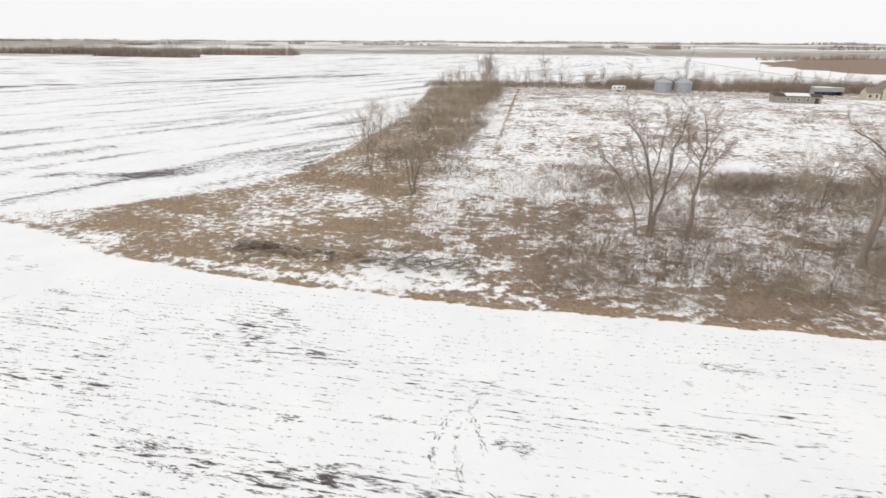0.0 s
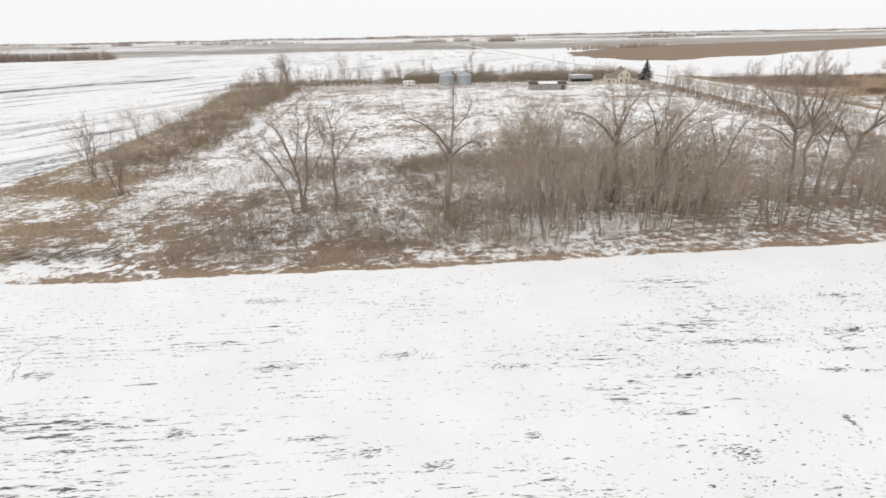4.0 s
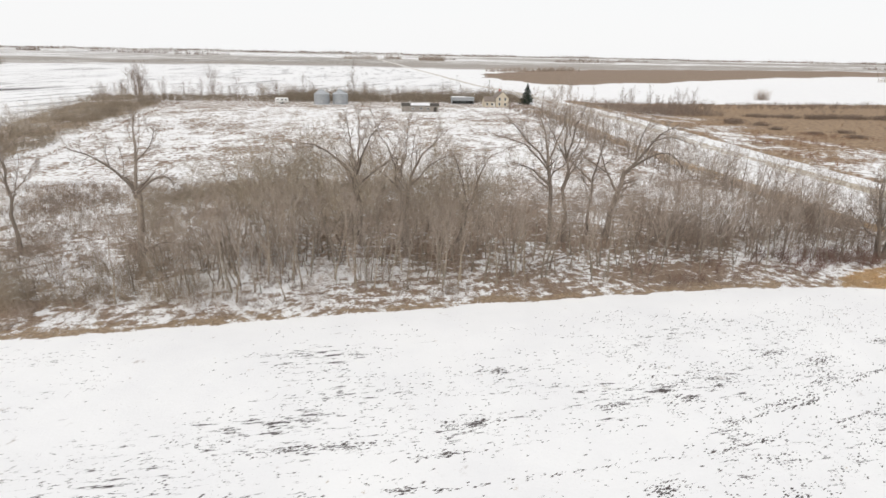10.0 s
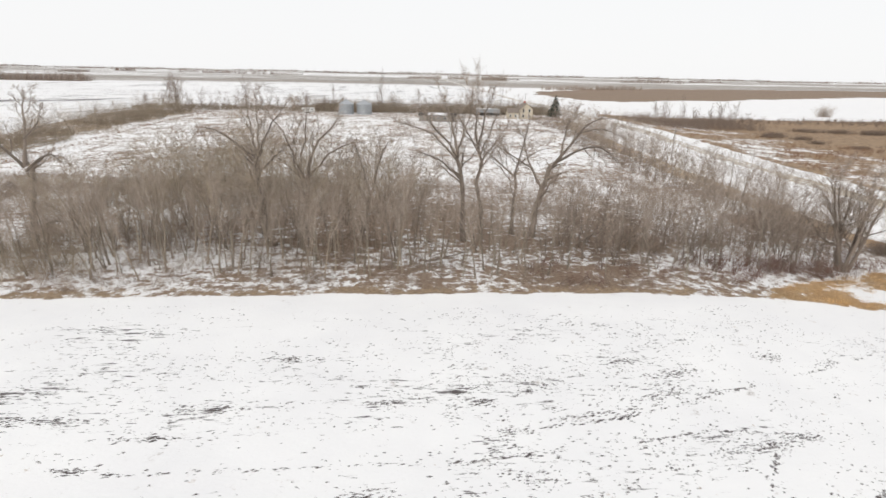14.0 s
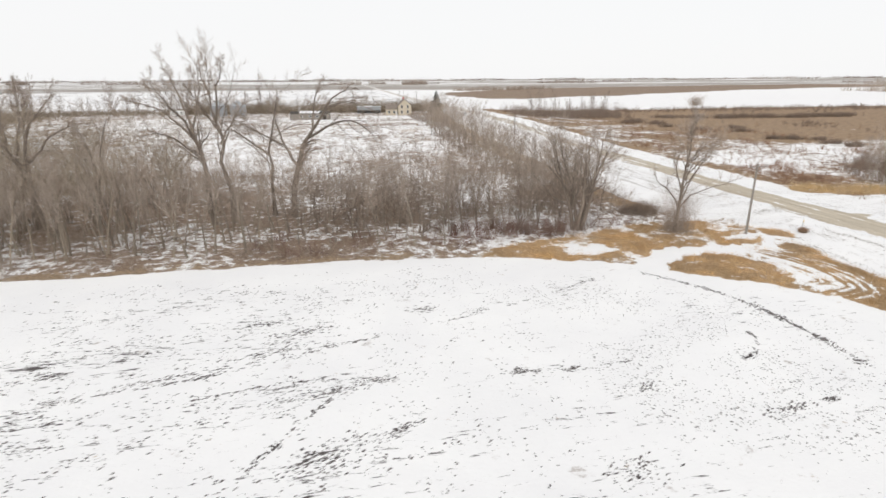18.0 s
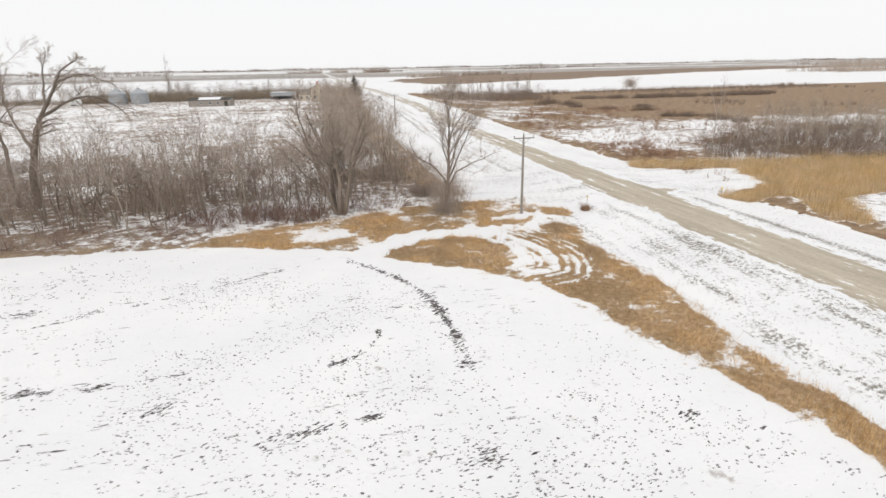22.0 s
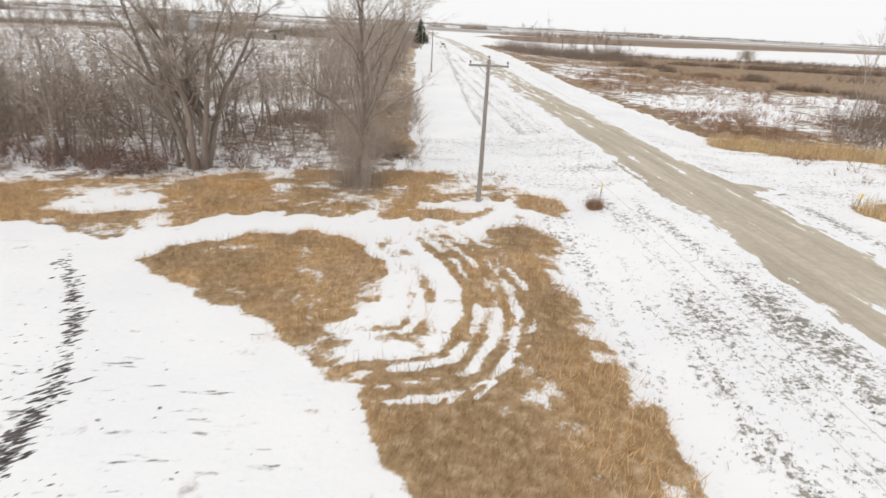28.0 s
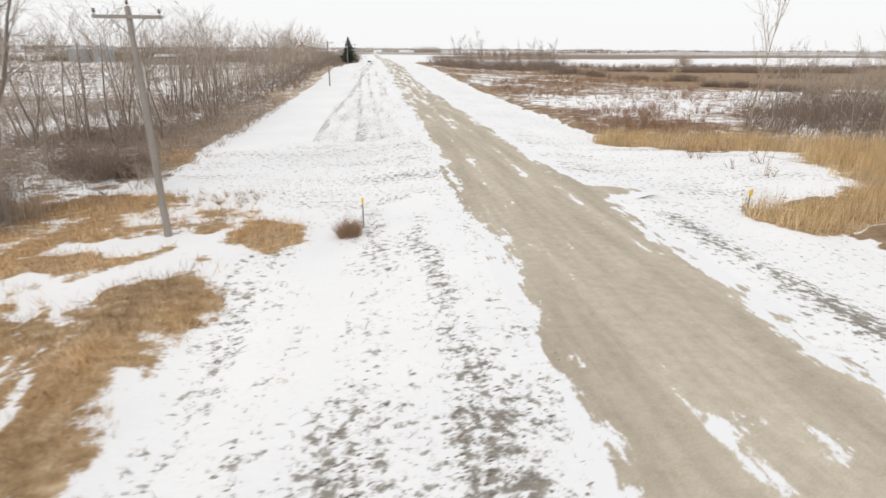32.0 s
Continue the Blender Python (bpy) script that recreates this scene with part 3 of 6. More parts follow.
CLOD = blades("black_soil", (0.06, 0.051, 0.051), (0.19, 0.168, 0.162))
TURF = blades("grey_brown_turf", (0.15, 0.135, 0.112), (0.36, 0.325, 0.285))
SNOW = plain("lying_snow", (0.85, 0.85, 0.87), 0.7, 0.05, 2.0)
STEEL = plain("galvanised_steel", (0.36, 0.38, 0.40), 0.55, 0.15, 1.2, 0.15, 0.1)
ROOF_STEEL = plain("weathered_steel_roof", (0.44, 0.46, 0.48), 0.55, 0.15, 1.0, 0.15, 0.1)
GREY_WOOD = plain("weathered_grey_boards", (0.30, 0.27, 0.24), 0.9, 0.35, 2.0, relief=0.5, stretch=(4, 4, 0.4))
DARK_WOOD = plain("old_dark_timber", (0.07, 0.06, 0.05), 0.9, 0.3, 2.0, relief=0.4)
CREAM = plain("cream_siding", (0.60, 0.53, 0.42), 0.7, 0.12, 1.0)
WHITE = plain("white_paint", (0.78, 0.78, 0.77), 0.5, 0.06, 1.0)
SHINGLE = plain("brown_shingles", (0.24, 0.20, 0.17), 0.9, 0.3, 3.0, relief=0.5)
GLASS = plain("dark_window_glass", (0.03, 0.035, 0.04), 0.08, 0.2, 1.0, relief=0.0)
POLE_WOOD = plain("grey_pole_wood", (0.27, 0.245, 0.22), 0.85, 0.3, 2.0, relief=0.5, stretch=(3, 3, 0.3))
PORCELAIN = plain("brown_porcelain", (0.10, 0.06, 0.05), 0.25, 0.2, 4.0, relief=0.0)
WIRE = plain("weathered_grey_wire", (0.40, 0.36, 0.32), 0.7, 0.1, 2.0, 0.2, 0.0)
YELLOW = plain("yellow_reflector", (0.75, 0.52, 0.03), 0.45, 0.12, 3.0)
RUBBER = plain("black_rubber", (0.03, 0.03, 0.03), 0.8, 0.2, 3.0)
RED_PAINT = plain("faded_red_paint", (0.45, 0.07, 0.04), 0.6, 0.2, 2.0)
GREY_PAINT = plain("grey_steel_post", (0.22, 0.21, 0.20), 0.6, 0.2, 2.0)

# ---- the ground: one sheet to the horizon ----


def lines(start, steps):
    out = [start]
    for end, step in steps:
        count = max(1, round((end - out[-1]) / step))
        out += list(np.linspace(out[-1], end, count + 1)[1:])
    return np.array(out)


GX = lines(-4700, [(-1500, 200), (-700, 50), (-260, 14), (-95, 4), (-60, 1.4), (138, 1.5), (149, 0.5), (175, 0.22), (206, 0.45), (262, 1.5), (480, 6), (1000, 26), (1900, 75), (4900, 200)])
GY = lines(-900, [(-200, 100), (-45, 8), (6, 1.3), (30, 0.5), (60, 0.24), (82, 0.5), (130, 1.2), (350, 2.6), (700, 12), (1400, 35), (2600, 90), (4850, 150)])
gx, gy = np.meshgrid(GX, GY)
fx, fy = gx.ravel(), gy.ravel()
co = np.stack([fx, fy, land(fx, fy)], 1)
nx, ny = len(GX), len(GY)
q = (np.arange(ny - 1)[:, None] * nx + np.arange(nx - 1)[None, :]).ravel()
me = tri_mesh("ground", co, np.concatenate([np.stack([q, q + 1, q + nx + 1], 1), np.stack([q, q + nx + 1, q + nx], 1)]), True)
COVER_NAMES = ("tan", "litter", "soil", "marsh", "stubble", "turf", "dull")
GROWN = dict(zip(COVER_NAMES, covers(fx, fy)))
for key in ("tan", "dull"):
    sheet = GROWN[key].reshape(ny, nx)
    sheet = np.pad(sheet, 1, "edge")
    sheet = (sheet[:-2] + 2 * sheet[1:-1] + sheet[2:]) / 4
    sheet = (sheet[:, :-2] + 2 * sheet[:, 1:-1] + sheet[:, 2:]) / 4
    worn = (fx > 163) & (fx < 170.5) & (fy > 33) & (fy < 49.5)
    GROWN[key] = np.where(worn, GROWN[key], sheet.ravel())
for key, values in GROWN.items():
    me.attributes.new(key, "FLOAT", "POINT").data.foreach_set("value", values.astype(np.float32))
tagged(part("ground", me, GROUND), "flat snow-covered farmland with dead grass and bare soil showing", "ground", kind="structure")


def cover_at(key, x, y):
    """One of the covers at each place, read back from the sheet."""
    x, y = np.asarray(x, float), np.asarray(y, float)
    i, j = np.clip(np.searchsorted(GX, x) - 1, 0, nx - 2), np.clip(np.searchsorted(GY, y) - 1, 0, ny - 2)
    u, v = (x - GX[i]) / (GX[i + 1] - GX[i]), (y - GY[j]) / (GY[j + 1] - GY[j])
    g, k = GROWN[key], j * nx + i
    return (g[k] * (1 - u) + g[k + 1] * u) * (1 - v) + (g[k + nx] * (1 - u) + g[k + nx + 1] * u) * v


# ---- the gravel road ----
RY = lines(-120, [(0, 4), (54, 1.5), (63, 0.5), (150, 1.5), (500, 8), (4500, 120)])
prof = [(ROAD_L - 1.5, -0.02), (ROAD_L - 0.6, 0.03), (ROAD_L + 0.4, 0.06), (ROAD_L + 2.2, 0.10), ((ROAD_L + ROAD_R) / 2, 0.13), (ROAD_R - 2.2, 0.10), (ROAD_R - 0.4, 0.06), (ROAD_R + 0.6, 0.03), (ROAD_R + 1.5, -0.02)]
rv, rf = [], []
for k, y in enumerate(RY):
    for x, h in prof:
        drift = 0.35 * (float(grain(3.0, y, 2.1, 71)) - 0.5) if x in (ROAD_L - 0.6, ROAD_R + 0.6) else 0
        drift += 2.8 * math.exp(-((y - 58.4) / 1.2) ** 2) * max(0.0, (x - ROAD_R + 2.2) / 3.7)
        rv.append((x + drift + 0.0012 * y * (y > 0), y, float(land(186.0, y)) + h - (0.06 if h < 0 else 0)))
    if k:
        for j in range(len(prof) - 1):
            a, b = (k - 1) * len(prof) + j, k * len(prof) + j
            rf += [(a, a + 1, b + 1), (a, b + 1, b)]
tagged(part("road", tri_mesh("road", rv, rf, True), ROAD), "straight grey-brown gravel road with snow along its edges", "road", kind="structure")


# ---- woody plants ----
def spikes(base, tip, radius):
    """Thin tapering stalks, three faces each."""
    base, tip, radius = np.asarray(base, float), np.asarray(tip, float), np.asarray(radius, float)
    d = tip - base
    side = np.cross(d, [0.31, 0.17, 0.93])
    side /= np.linalg.norm(side, axis=1)[:, None] + 1e-9
    up = np.cross(d, side)
    up /= np.linalg.norm(up, axis=1)[:, None] + 1e-9
    v = np.empty((len(base), 4, 3))
    for k in range(3):
        a = k * 2 * math.pi / 3
        v[:, k] = base + (side * math.cos(a) + up * math.sin(a)) * radius[:, None]
    v[:, 3] = tip
    i = np.arange(len(base))[:, None] * 4
    f = np.concatenate([i + [0, 1, 3], i + [1, 2, 3], i + [2, 0, 3]])
    return v.reshape(-1, 3), f


def tube(points, radii, sides):
    pts = np.asarray(points, float)
    d = np.gradient(pts, axis=0)
    d /= np.linalg.norm(d, axis=1)[:, None] + 1e-9
    side = np.cross(d, [0.31, 0.93, 0.17])
    side /= np.linalg.norm(side, axis=1)[:, None] + 1e-9
    up = np.cross(d, side)
    a = np.arange(sides) * 2 * math.pi / sides
    v = pts[:, None] + (side[:, None] * np.cos(a)[None, :, None] + up[:, None] * np.sin(a)[None, :, None]) * np.asarray(radii)[:, None, None]
    f = []
    for k in range(len(pts) - 1):
        for j in range(sides):
            p, r = k * sides + j, k * sides + (j + 1) % sides
            f += [(p, r, r + sides), (p, r + sides, p + sides)]
    return v.reshape(-1, 3), np.array(f)


def slivers(base, tip, radius):
    """The finest twigs, one narrow face each."""
    base, tip, radius = np.asarray(base, float), np.asarray(tip, float), np.asarray(radius, float)
    d = tip - base
    turn = np.stack([np.sin(np.arange(len(d)) * 2.4), np.cos(np.arange(len(d)) * 1.7), np.sin(np.arange(len(d)) * 0.9) * 0.6], 1)
    side = np.cross(d, turn)
    side *= (radius * 0.85 / (np.linalg.norm(side, axis=1) + 1e-9))[:, None]
    v = np.stack([base - side, base + side, tip], 1).reshape(-1, 3)
    return v, np.arange(len(v)).reshape(-1, 3)


class Growth:
    """Collects pieces into one mesh."""

    def __init__(self):
        self.v, self.f, self.n = [], [], 0

    def add(self, v, f):
        self.v.append(v), self.f.append(f + self.n)
        self.n += len(v)

    def mesh(self, name, shade=False):
        return tri_mesh(name, np.concatenate(self.v), np.concatenate(self.f), shade)


def bend(rng, start, way, length, steps, wander, lift):
    pts, d = [np.array(start, float)], np.array(way, float)
    d /= np.linalg.norm(d)
    for _ in range(steps):
        d = d + rng.normal(0, wander, 3) + np.array([0, 0, lift])
        d /= np.linalg.norm(d)
        pts.append(pts[-1] + d * length / steps)
    return np.array(pts)


def turned(rng, d, angle):
    """A direction that leaves d at about that angle."""
    r = np.cross(d, rng.normal(0, 1, 3))
    r /= np.linalg.norm(r) + 1e-9
    return d * math.cos(angle) + r * math.sin(angle)


def grow_tree(seed, height, girth, stems=1, clear=0.35, limbs=9, spread=0.75, lean=(0, 0), lift=0.06, boughs=6, twigs=7, fine=5, wander=0.10, reach=1.0, twig_r=0.011):
    """A bare tree with its foot at the origin: meshes of its stems, of its limbs and of the twigs of its crown."""
    rng = np.random.default_rng(seed)
    trunks, arms, crown = [], [], Growth()
    tb, tt, tr = [], [], []
    fb, ft, fr = [], [], []
    for s in range(stems):
        a = s * 2 * math.pi / stems + rng.uniform(0, 1)
        out = 0.0 if stems == 1 else rng.uniform(0.14, 0.34)
        h = height * (1 if s == 0 else rng.uniform(0.75, 0.98))
        foot = (0, 0, -0.25) if stems == 1 else (math.cos(a) * girth * 1.3, math.sin(a) * girth * 1.3, -0.25)
        way = np.array([lean[0] + math.cos(a) * out, lean[1] + math.sin(a) * out, 1.0])
        pts = bend(rng, foot, way, h * 0.93, 9, wander * 0.55, 0.0)
        g = girth * (1 if stems == 1 else 0.72)
        rad = g * (1 - np.linspace(0, 1, 10) ** 1.15 * 0.9)
        rad[0] *= 1.35
        trunk = Growth()
        trunk.add(*tube(pts, rad, 9))
        trunks.append(trunk.mesh("trunk", True))
        cum = np.linspace(0, 1, 10)
        for k in range(limbs):
            f = clear + (0.97 - clear) * (k + rng.uniform(0, 0.9)) / limbs
            p = np.array([np.interp(f, cum, pts[:, c]) for c in range(3)])
            base_d = pts[min(9, int(f * 9) + 1)] - pts[int(f * 9)]
            base_d /= np.linalg.norm(base_d)
            d = turned(rng, base_d, rng.uniform(0.6, 1.15) * spread)
            length = reach * h * (0.40 * (1.12 - f) + 0.10) * rng.uniform(0.75, 1.25)
            r = g * (1 - f * 0.88) * rng.uniform(0.40, 0.6)
            lp = bend(rng, p, d, length, 6, wander * 1.3, lift)
            arm = Growth()
            arm.add(*tube(lp, np.linspace(r * 1.15, r * 0.22, 7), 5))
            for j in range(boughs):
                u = 0.25 + 0.75 * (j + rng.uniform(0, 1)) / boughs
                bp = np.array([np.interp(u, np.linspace(0, 1, 7), lp[:, c]) for c in range(3)])
                bd = lp[min(6, int(u * 6) + 1)] - lp[min(5, int(u * 6))]
                bd = turned(rng, bd / (np.linalg.norm(bd) + 1e-9), rng.uniform(0.4, 0.95))
                bl = length * rng.uniform(0.28, 0.5) * (1.1 - 0.4 * u)
                br = max(0.012, r * 0.36 * (1.1 - u * 0.6))
                bq = bend(rng, bp, bd, bl, 3, wander * 1.6, lift * 1.5)
                arm.add(*tube(bq, np.linspace(br, 0.007, 4), 3))
                for t in range(twigs):
                    w = rng.uniform(0.15, 1.0)
                    tp = np.array([np.interp(w, np.linspace(0, 1, 4), bq[:, c]) for c in range(3)])
                    td = bq[min(3, int(w * 3) + 1)] - bq[min(2, int(w * 3))]
                    td = turned(rng, td / (np.linalg.norm(td) + 1e-9), rng.uniform(0.25, 0.8)) + np.array([0, 0, lift * 2])
                    tl = bl * rng.uniform(0.3, 0.65)
                    e = tp + td * tl
                    tb.append(tp), tt.append(e), tr.append(twig_r)
                    for _ in range(fine):
                        m = tp + (e - tp) * rng.uniform(0.2, 0.95)
                        fd = turned(rng, td / (np.linalg.norm(td) + 1e-9), rng.uniform(0.25, 0.75))
                        fb.append(m), ft.append(m + fd * tl * rng.uniform(0.4, 0.9)), fr.append(twig_r * 0.7)
            arms.append(arm.mesh("limb", True))
    crown.add(*spikes(tb, tt, tr))
    crown.add(*slivers(fb, ft, fr))
    return trunks, arms, crown.mesh("crown")


def tubes(lines, radii, sides):
    """Many bent stems at once: lines (n, m, 3), radii (n, m)."""
    n, m = radii.shape
    d = np.gradient(lines, axis=1)
    d /= np.linalg.norm(d, axis=2)[..., None] + 1e-9
    side = np.cross(d, [0.31, 0.93, 0.17])
    side /= np.linalg.norm(side, axis=2)[..., None] + 1e-9
    up = np.cross(d, side)
    a = np.arange(sides) * 2 * math.pi / sides
    v = lines[:, :, None] + (side[:, :, None] * np.cos(a)[:, None] + up[:, :, None] * np.sin(a)[:, None]) * radii[:, :, None, None]
    i, k, j = np.meshgrid(np.arange(n), np.arange(m - 1), np.arange(sides), indexing="ij")
    p, q = (i * m + k) * sides + j, (i * m + k) * sides + (j + 1) % sides
    f = np.stack([np.stack([p, q, q + sides], -1), np.stack([p, q + sides, p + sides], -1)], -2)
    return v.reshape(-1, 3), f.reshape(-1, 3)


def sprout(rng, lines, radii, count, low, high, angles, ratio, steps, wander, lift, thin=0.48):
    """Side branches of all the given ones: their lines and radii."""
    n, m, _ = lines.shape
    u = low + (high - low) * (np.arange(count) + rng.uniform(0, 1, (n, count))) / count
    at = np.minimum(u * (m - 1), m - 1.001)
    i, f = at.astype(int), (at - at.astype(int))[..., None]
    k = np.arange(n)[:, None]
    a, b = lines[k, i], lines[k, i + 1]
    start, d = a * (1 - f) + b * f, b - a
    d /= np.linalg.norm(d, axis=2)[..., None] + 1e-9
    whole = np.linalg.norm(np.diff(lines, axis=1), axis=2).sum(1)[:, None]
    length = whole * ratio * rng.uniform(0.6, 1.3, u.shape) * (1.2 - 0.55 * u)
    r = (radii[k, i] * (1 - f[..., 0]) + radii[k, i + 1] * f[..., 0]) * thin * rng.uniform(0.75, 1.1, u.shape)
    away_from = np.cross(d, rng.normal(0, 1, d.shape))
    away_from /= np.linalg.norm(away_from, axis=2)[..., None] + 1e-9
    turn = rng.uniform(*angles, u.shape)[..., None]
    way = (d * np.cos(turn) + away_from * np.sin(turn)).reshape(-1, 3)
    p, length = start.reshape(-1, 3), length.reshape(-1)
    out = [p]
    for _ in range(steps):
        way = way + rng.normal(0, wander, way.shape) + np.array([0, 0, lift])
        way /= np.linalg.norm(way, axis=1)[:, None] + 1e-9
        p = p + way * (length / steps)[:, None]
        out.append(p)
    return np.stack(out, 1), r.reshape(-1)[:, None] * np.linspace(1, 0.25, steps + 1)


def old_tree(seed, stems, many=8, twig=0.015, wander=0.15, lift=0.05, spread=1.0):
    """An old bare tree from its main stems and limbs, each a line of (across, up) with the radii of its ends: meshes of trunks, limbs and crown."""
    rng = np.random.default_rng(seed)
    trunks, arms, crown = [], [], Growth()
    for line, r0, r1 in stems:
        pts = np.array(line, float)
        u = np.linspace(0, 1, len(pts))
        w = np.linspace(0, 1, 9)
        x, z = np.interp(w, u, pts[:, 0]), np.interp(w, u, pts[:, 1])
        x[1:-1], z[1:-1] = (x[:-2] + 2 * x[1:-1] + x[2:]) / 4, (z[:-2] + 2 * z[1:-1] + z[2:]) / 4
        reach = math.hypot(pts[-1][0] - pts[0][0], pts[-1][1] - pts[0][1])
        foot = pts[0][1] < 0.6
        y = 0.22 * reach * rng.normal(0, 1) * w * (0.35 if foot else 1.0) + np.cumsum(rng.normal(0, 0.018 * reach, 9)) * w
        if foot:
            z[0] = -0.35
        stem = np.stack([x + rng.normal(0, 0.012 * reach, 9) * (w > 0), y, z], 1)[None]
        rad = 0.88 * (r0 + (r1 - r0) * w ** 0.8)[None]
        if foot:
            rad[0, 0] *= 1.35
        g = Growth()
        g.add(*tubes(stem, rad, 9))
        first, fr = sprout(rng, stem, rad, many, 0.45 if foot and pts[-1][1] < 14 else 0.22, 1.0, (0.35, 1.0 * spread), 0.36, 6, wander, lift)
        fr = np.maximum(fr, 0.02)
        if foot:
            trunks.append(g.mesh("trunk", True))
            for k in range(len(first)):
                h = Growth()
                h.add(*tubes(first[k:k + 1], fr[k:k + 1], 5))
                arms.append(h.mesh("limb", True))
        else:
            g.add(*tubes(first, fr, 5))
            arms.append(g.mesh("limb", True))
        tip = np.concatenate([first, np.stack([stem[0, 6:7], stem[0, 6:7] * 0.8 + stem[0, 8:9] * 0.2, stem[0, 6:7] * 0.6 + stem[0, 8:9] * 0.4, stem[0, 6:7] * 0.4 + stem[0, 8:9] * 0.6, stem[0, 6:7] * 0.2 + stem[0, 8:9] * 0.8, stem[0, 7:8] * 0.1 + stem[0, 8:9] * 0.9, stem[0, 8:9]], 1)])
        tip_r = np.concatenate([fr, np.full((1, 7), r1)])
        second, sr = sprout(rng, tip, tip_r, 8, 0.2, 1.0, (0.35, 0.95 * spread), 0.42, 4, wander * 1.1, lift * 1.2)
        sr = np.maximum(sr, 0.012)
        crown.add(*tubes(second, sr, 3))
        third, tr = sprout(rng, second, sr, 6, 0.15, 1.0, (0.3, 0.85), 0.5, 2, wander, lift * 1.5)
        crown.add(*spikes(third[:, 0], third[:, 1] + (third[:, 2] - third[:, 1]), np.full(len(third), twig)))
        fourth, _ = sprout(rng, third, tr, 5, 0.2, 1.0, (0.25, 0.75), 0.6, 1, 0.05, lift)
        crown.add(*slivers(fourth[:, 0], fourth[:, 1], np.full(len(fourth), twig * 0.62)))
    return trunks, arms, crown.mesh("crown")


def young_tree(seed, height, girth, stems=1, clear=0.35, limbs=10, spread=0.8, lean=(0, 0), lift=0.08, wander=0.12, reach=1.0, twig=0.012):
    """A thin bare tree: one mesh of its stems, and one of its crown."""
    rng = np.random.default_rng(seed)
    trunk, crown = Growth(), Growth()
    for k in range(stems):
        a = k * 2 * math.pi / stems + rng.uniform(0, 1)
        out = 0.0 if stems == 1 else rng.uniform(0.10, 0.30)
        h = height * (1 if k == 0 else rng.uniform(0.7, 0.98))
        foot = (0, 0, -0.25) if stems == 1 else (math.cos(a) * girth * 1.3, math.sin(a) * girth * 1.3, -0.25)
        stem = bend(rng, foot, (lean[0] + math.cos(a) * out, lean[1] + math.sin(a) * out, 1.0), h, 8, wander * 0.55, 0.015)[None]
        rad = girth * (1 if stems == 1 else 0.75) * (1 - 0.93 * np.linspace(0, 1, 9)[None] ** 0.85)
        rad[0, 0] *= 1.3
        trunk.add(*tubes(stem, rad, 5))
        first, fr = sprout(rng, stem, rad, limbs, clear, 0.97, (0.5 * spread, 1.15 * spread), 0.36 * reach, 3, wander, lift, 0.6)
        crown.add(*tubes(first, np.maximum(fr, 0.014), 3))
        second, sr = sprout(rng, first, fr, 5, 0.2, 1.0, (0.3, 0.9), 0.45, 2, wander, lift)
        crown.add(*slivers(second[:, 0], second[:, 1], np.full(len(second), twig * 1.5)))
        crown.add(*slivers(second[:, 1], second[:, 2], np.full(len(second), twig * 1.1)))
        third, _ = sprout(rng, second, sr, 6, 0.1, 1.0, (0.25, 0.8), 0.55, 1, 0.1, lift)
        crown.add(*slivers(third[:, 0], third[:, 1], np.full(len(third), twig * 0.8)))
    return [trunk.mesh("trunk", True)], [], crown.mesh("crown")


def plant(name, shape, x, y, turn, size, label, group, bark, fringe):
    ob = thing(name, x, y, float(land(x, y)), turn, label, "tree", group)
    ob.scale = (size, size, size)
    trunks, arms, crown = shape
    for data in trunks:
        part("trunk", data, bark, ob)
    for data in arms:
        part("limb", data, bark, ob)
    part("crown", crown, fringe, ob)
    return ob


def shrubs(name, xs, ys, heights, stalks, material, label, category, seed, spread=0.45, thick=0.012, side=2, thin=True):
    """Many-stemmed low growth, as stuff."""
    rng = np.random.default_rng(seed)
    xs, ys, heights = np.repeat(xs, stalks), np.repeat(ys, stalks), np.repeat(heights, stalks)
    n = len(xs)
    base = np.stack([xs + rng.normal(0, 0.10, n) * heights, ys + rng.normal(0, 0.10, n) * heights, land(xs, ys) - 0.03], 1)
    d = np.stack([rng.normal(0, spread, n), rng.normal(0, spread, n), np.ones(n)], 1)
    d /= np.linalg.norm(d, axis=1)[:, None]
    tip = base + d * (heights * rng.uniform(0.55, 1.08, n))[:, None]
    B, T, R = [], [], []
    for _ in range(side):
        u = rng.uniform(0.3, 0.9, n)[:, None]
        b = base + (tip - base) * u
        e = d + rng.normal(0, 0.5, (n, 3))
        e[:, 2] = np.abs(e[:, 2])
        e /= np.linalg.norm(e, axis=1)[:, None]
        B.append(b), T.append(b + e * (heights * rng.uniform(0.15, 0.4, n))[:, None]), R.append(np.full(n, thick * 0.6))
    g = Growth()
    g.add(*(slivers if thin else spikes)(base, tip, thick * rng.uniform(0.6, 1.3, n)))
    g.add(*slivers(np.concatenate(B), np.concatenate(T), np.concatenate(R)))
    ob = part(name, g.mesh(name), material)
    return tagged(ob, label, category, kind="stuff")


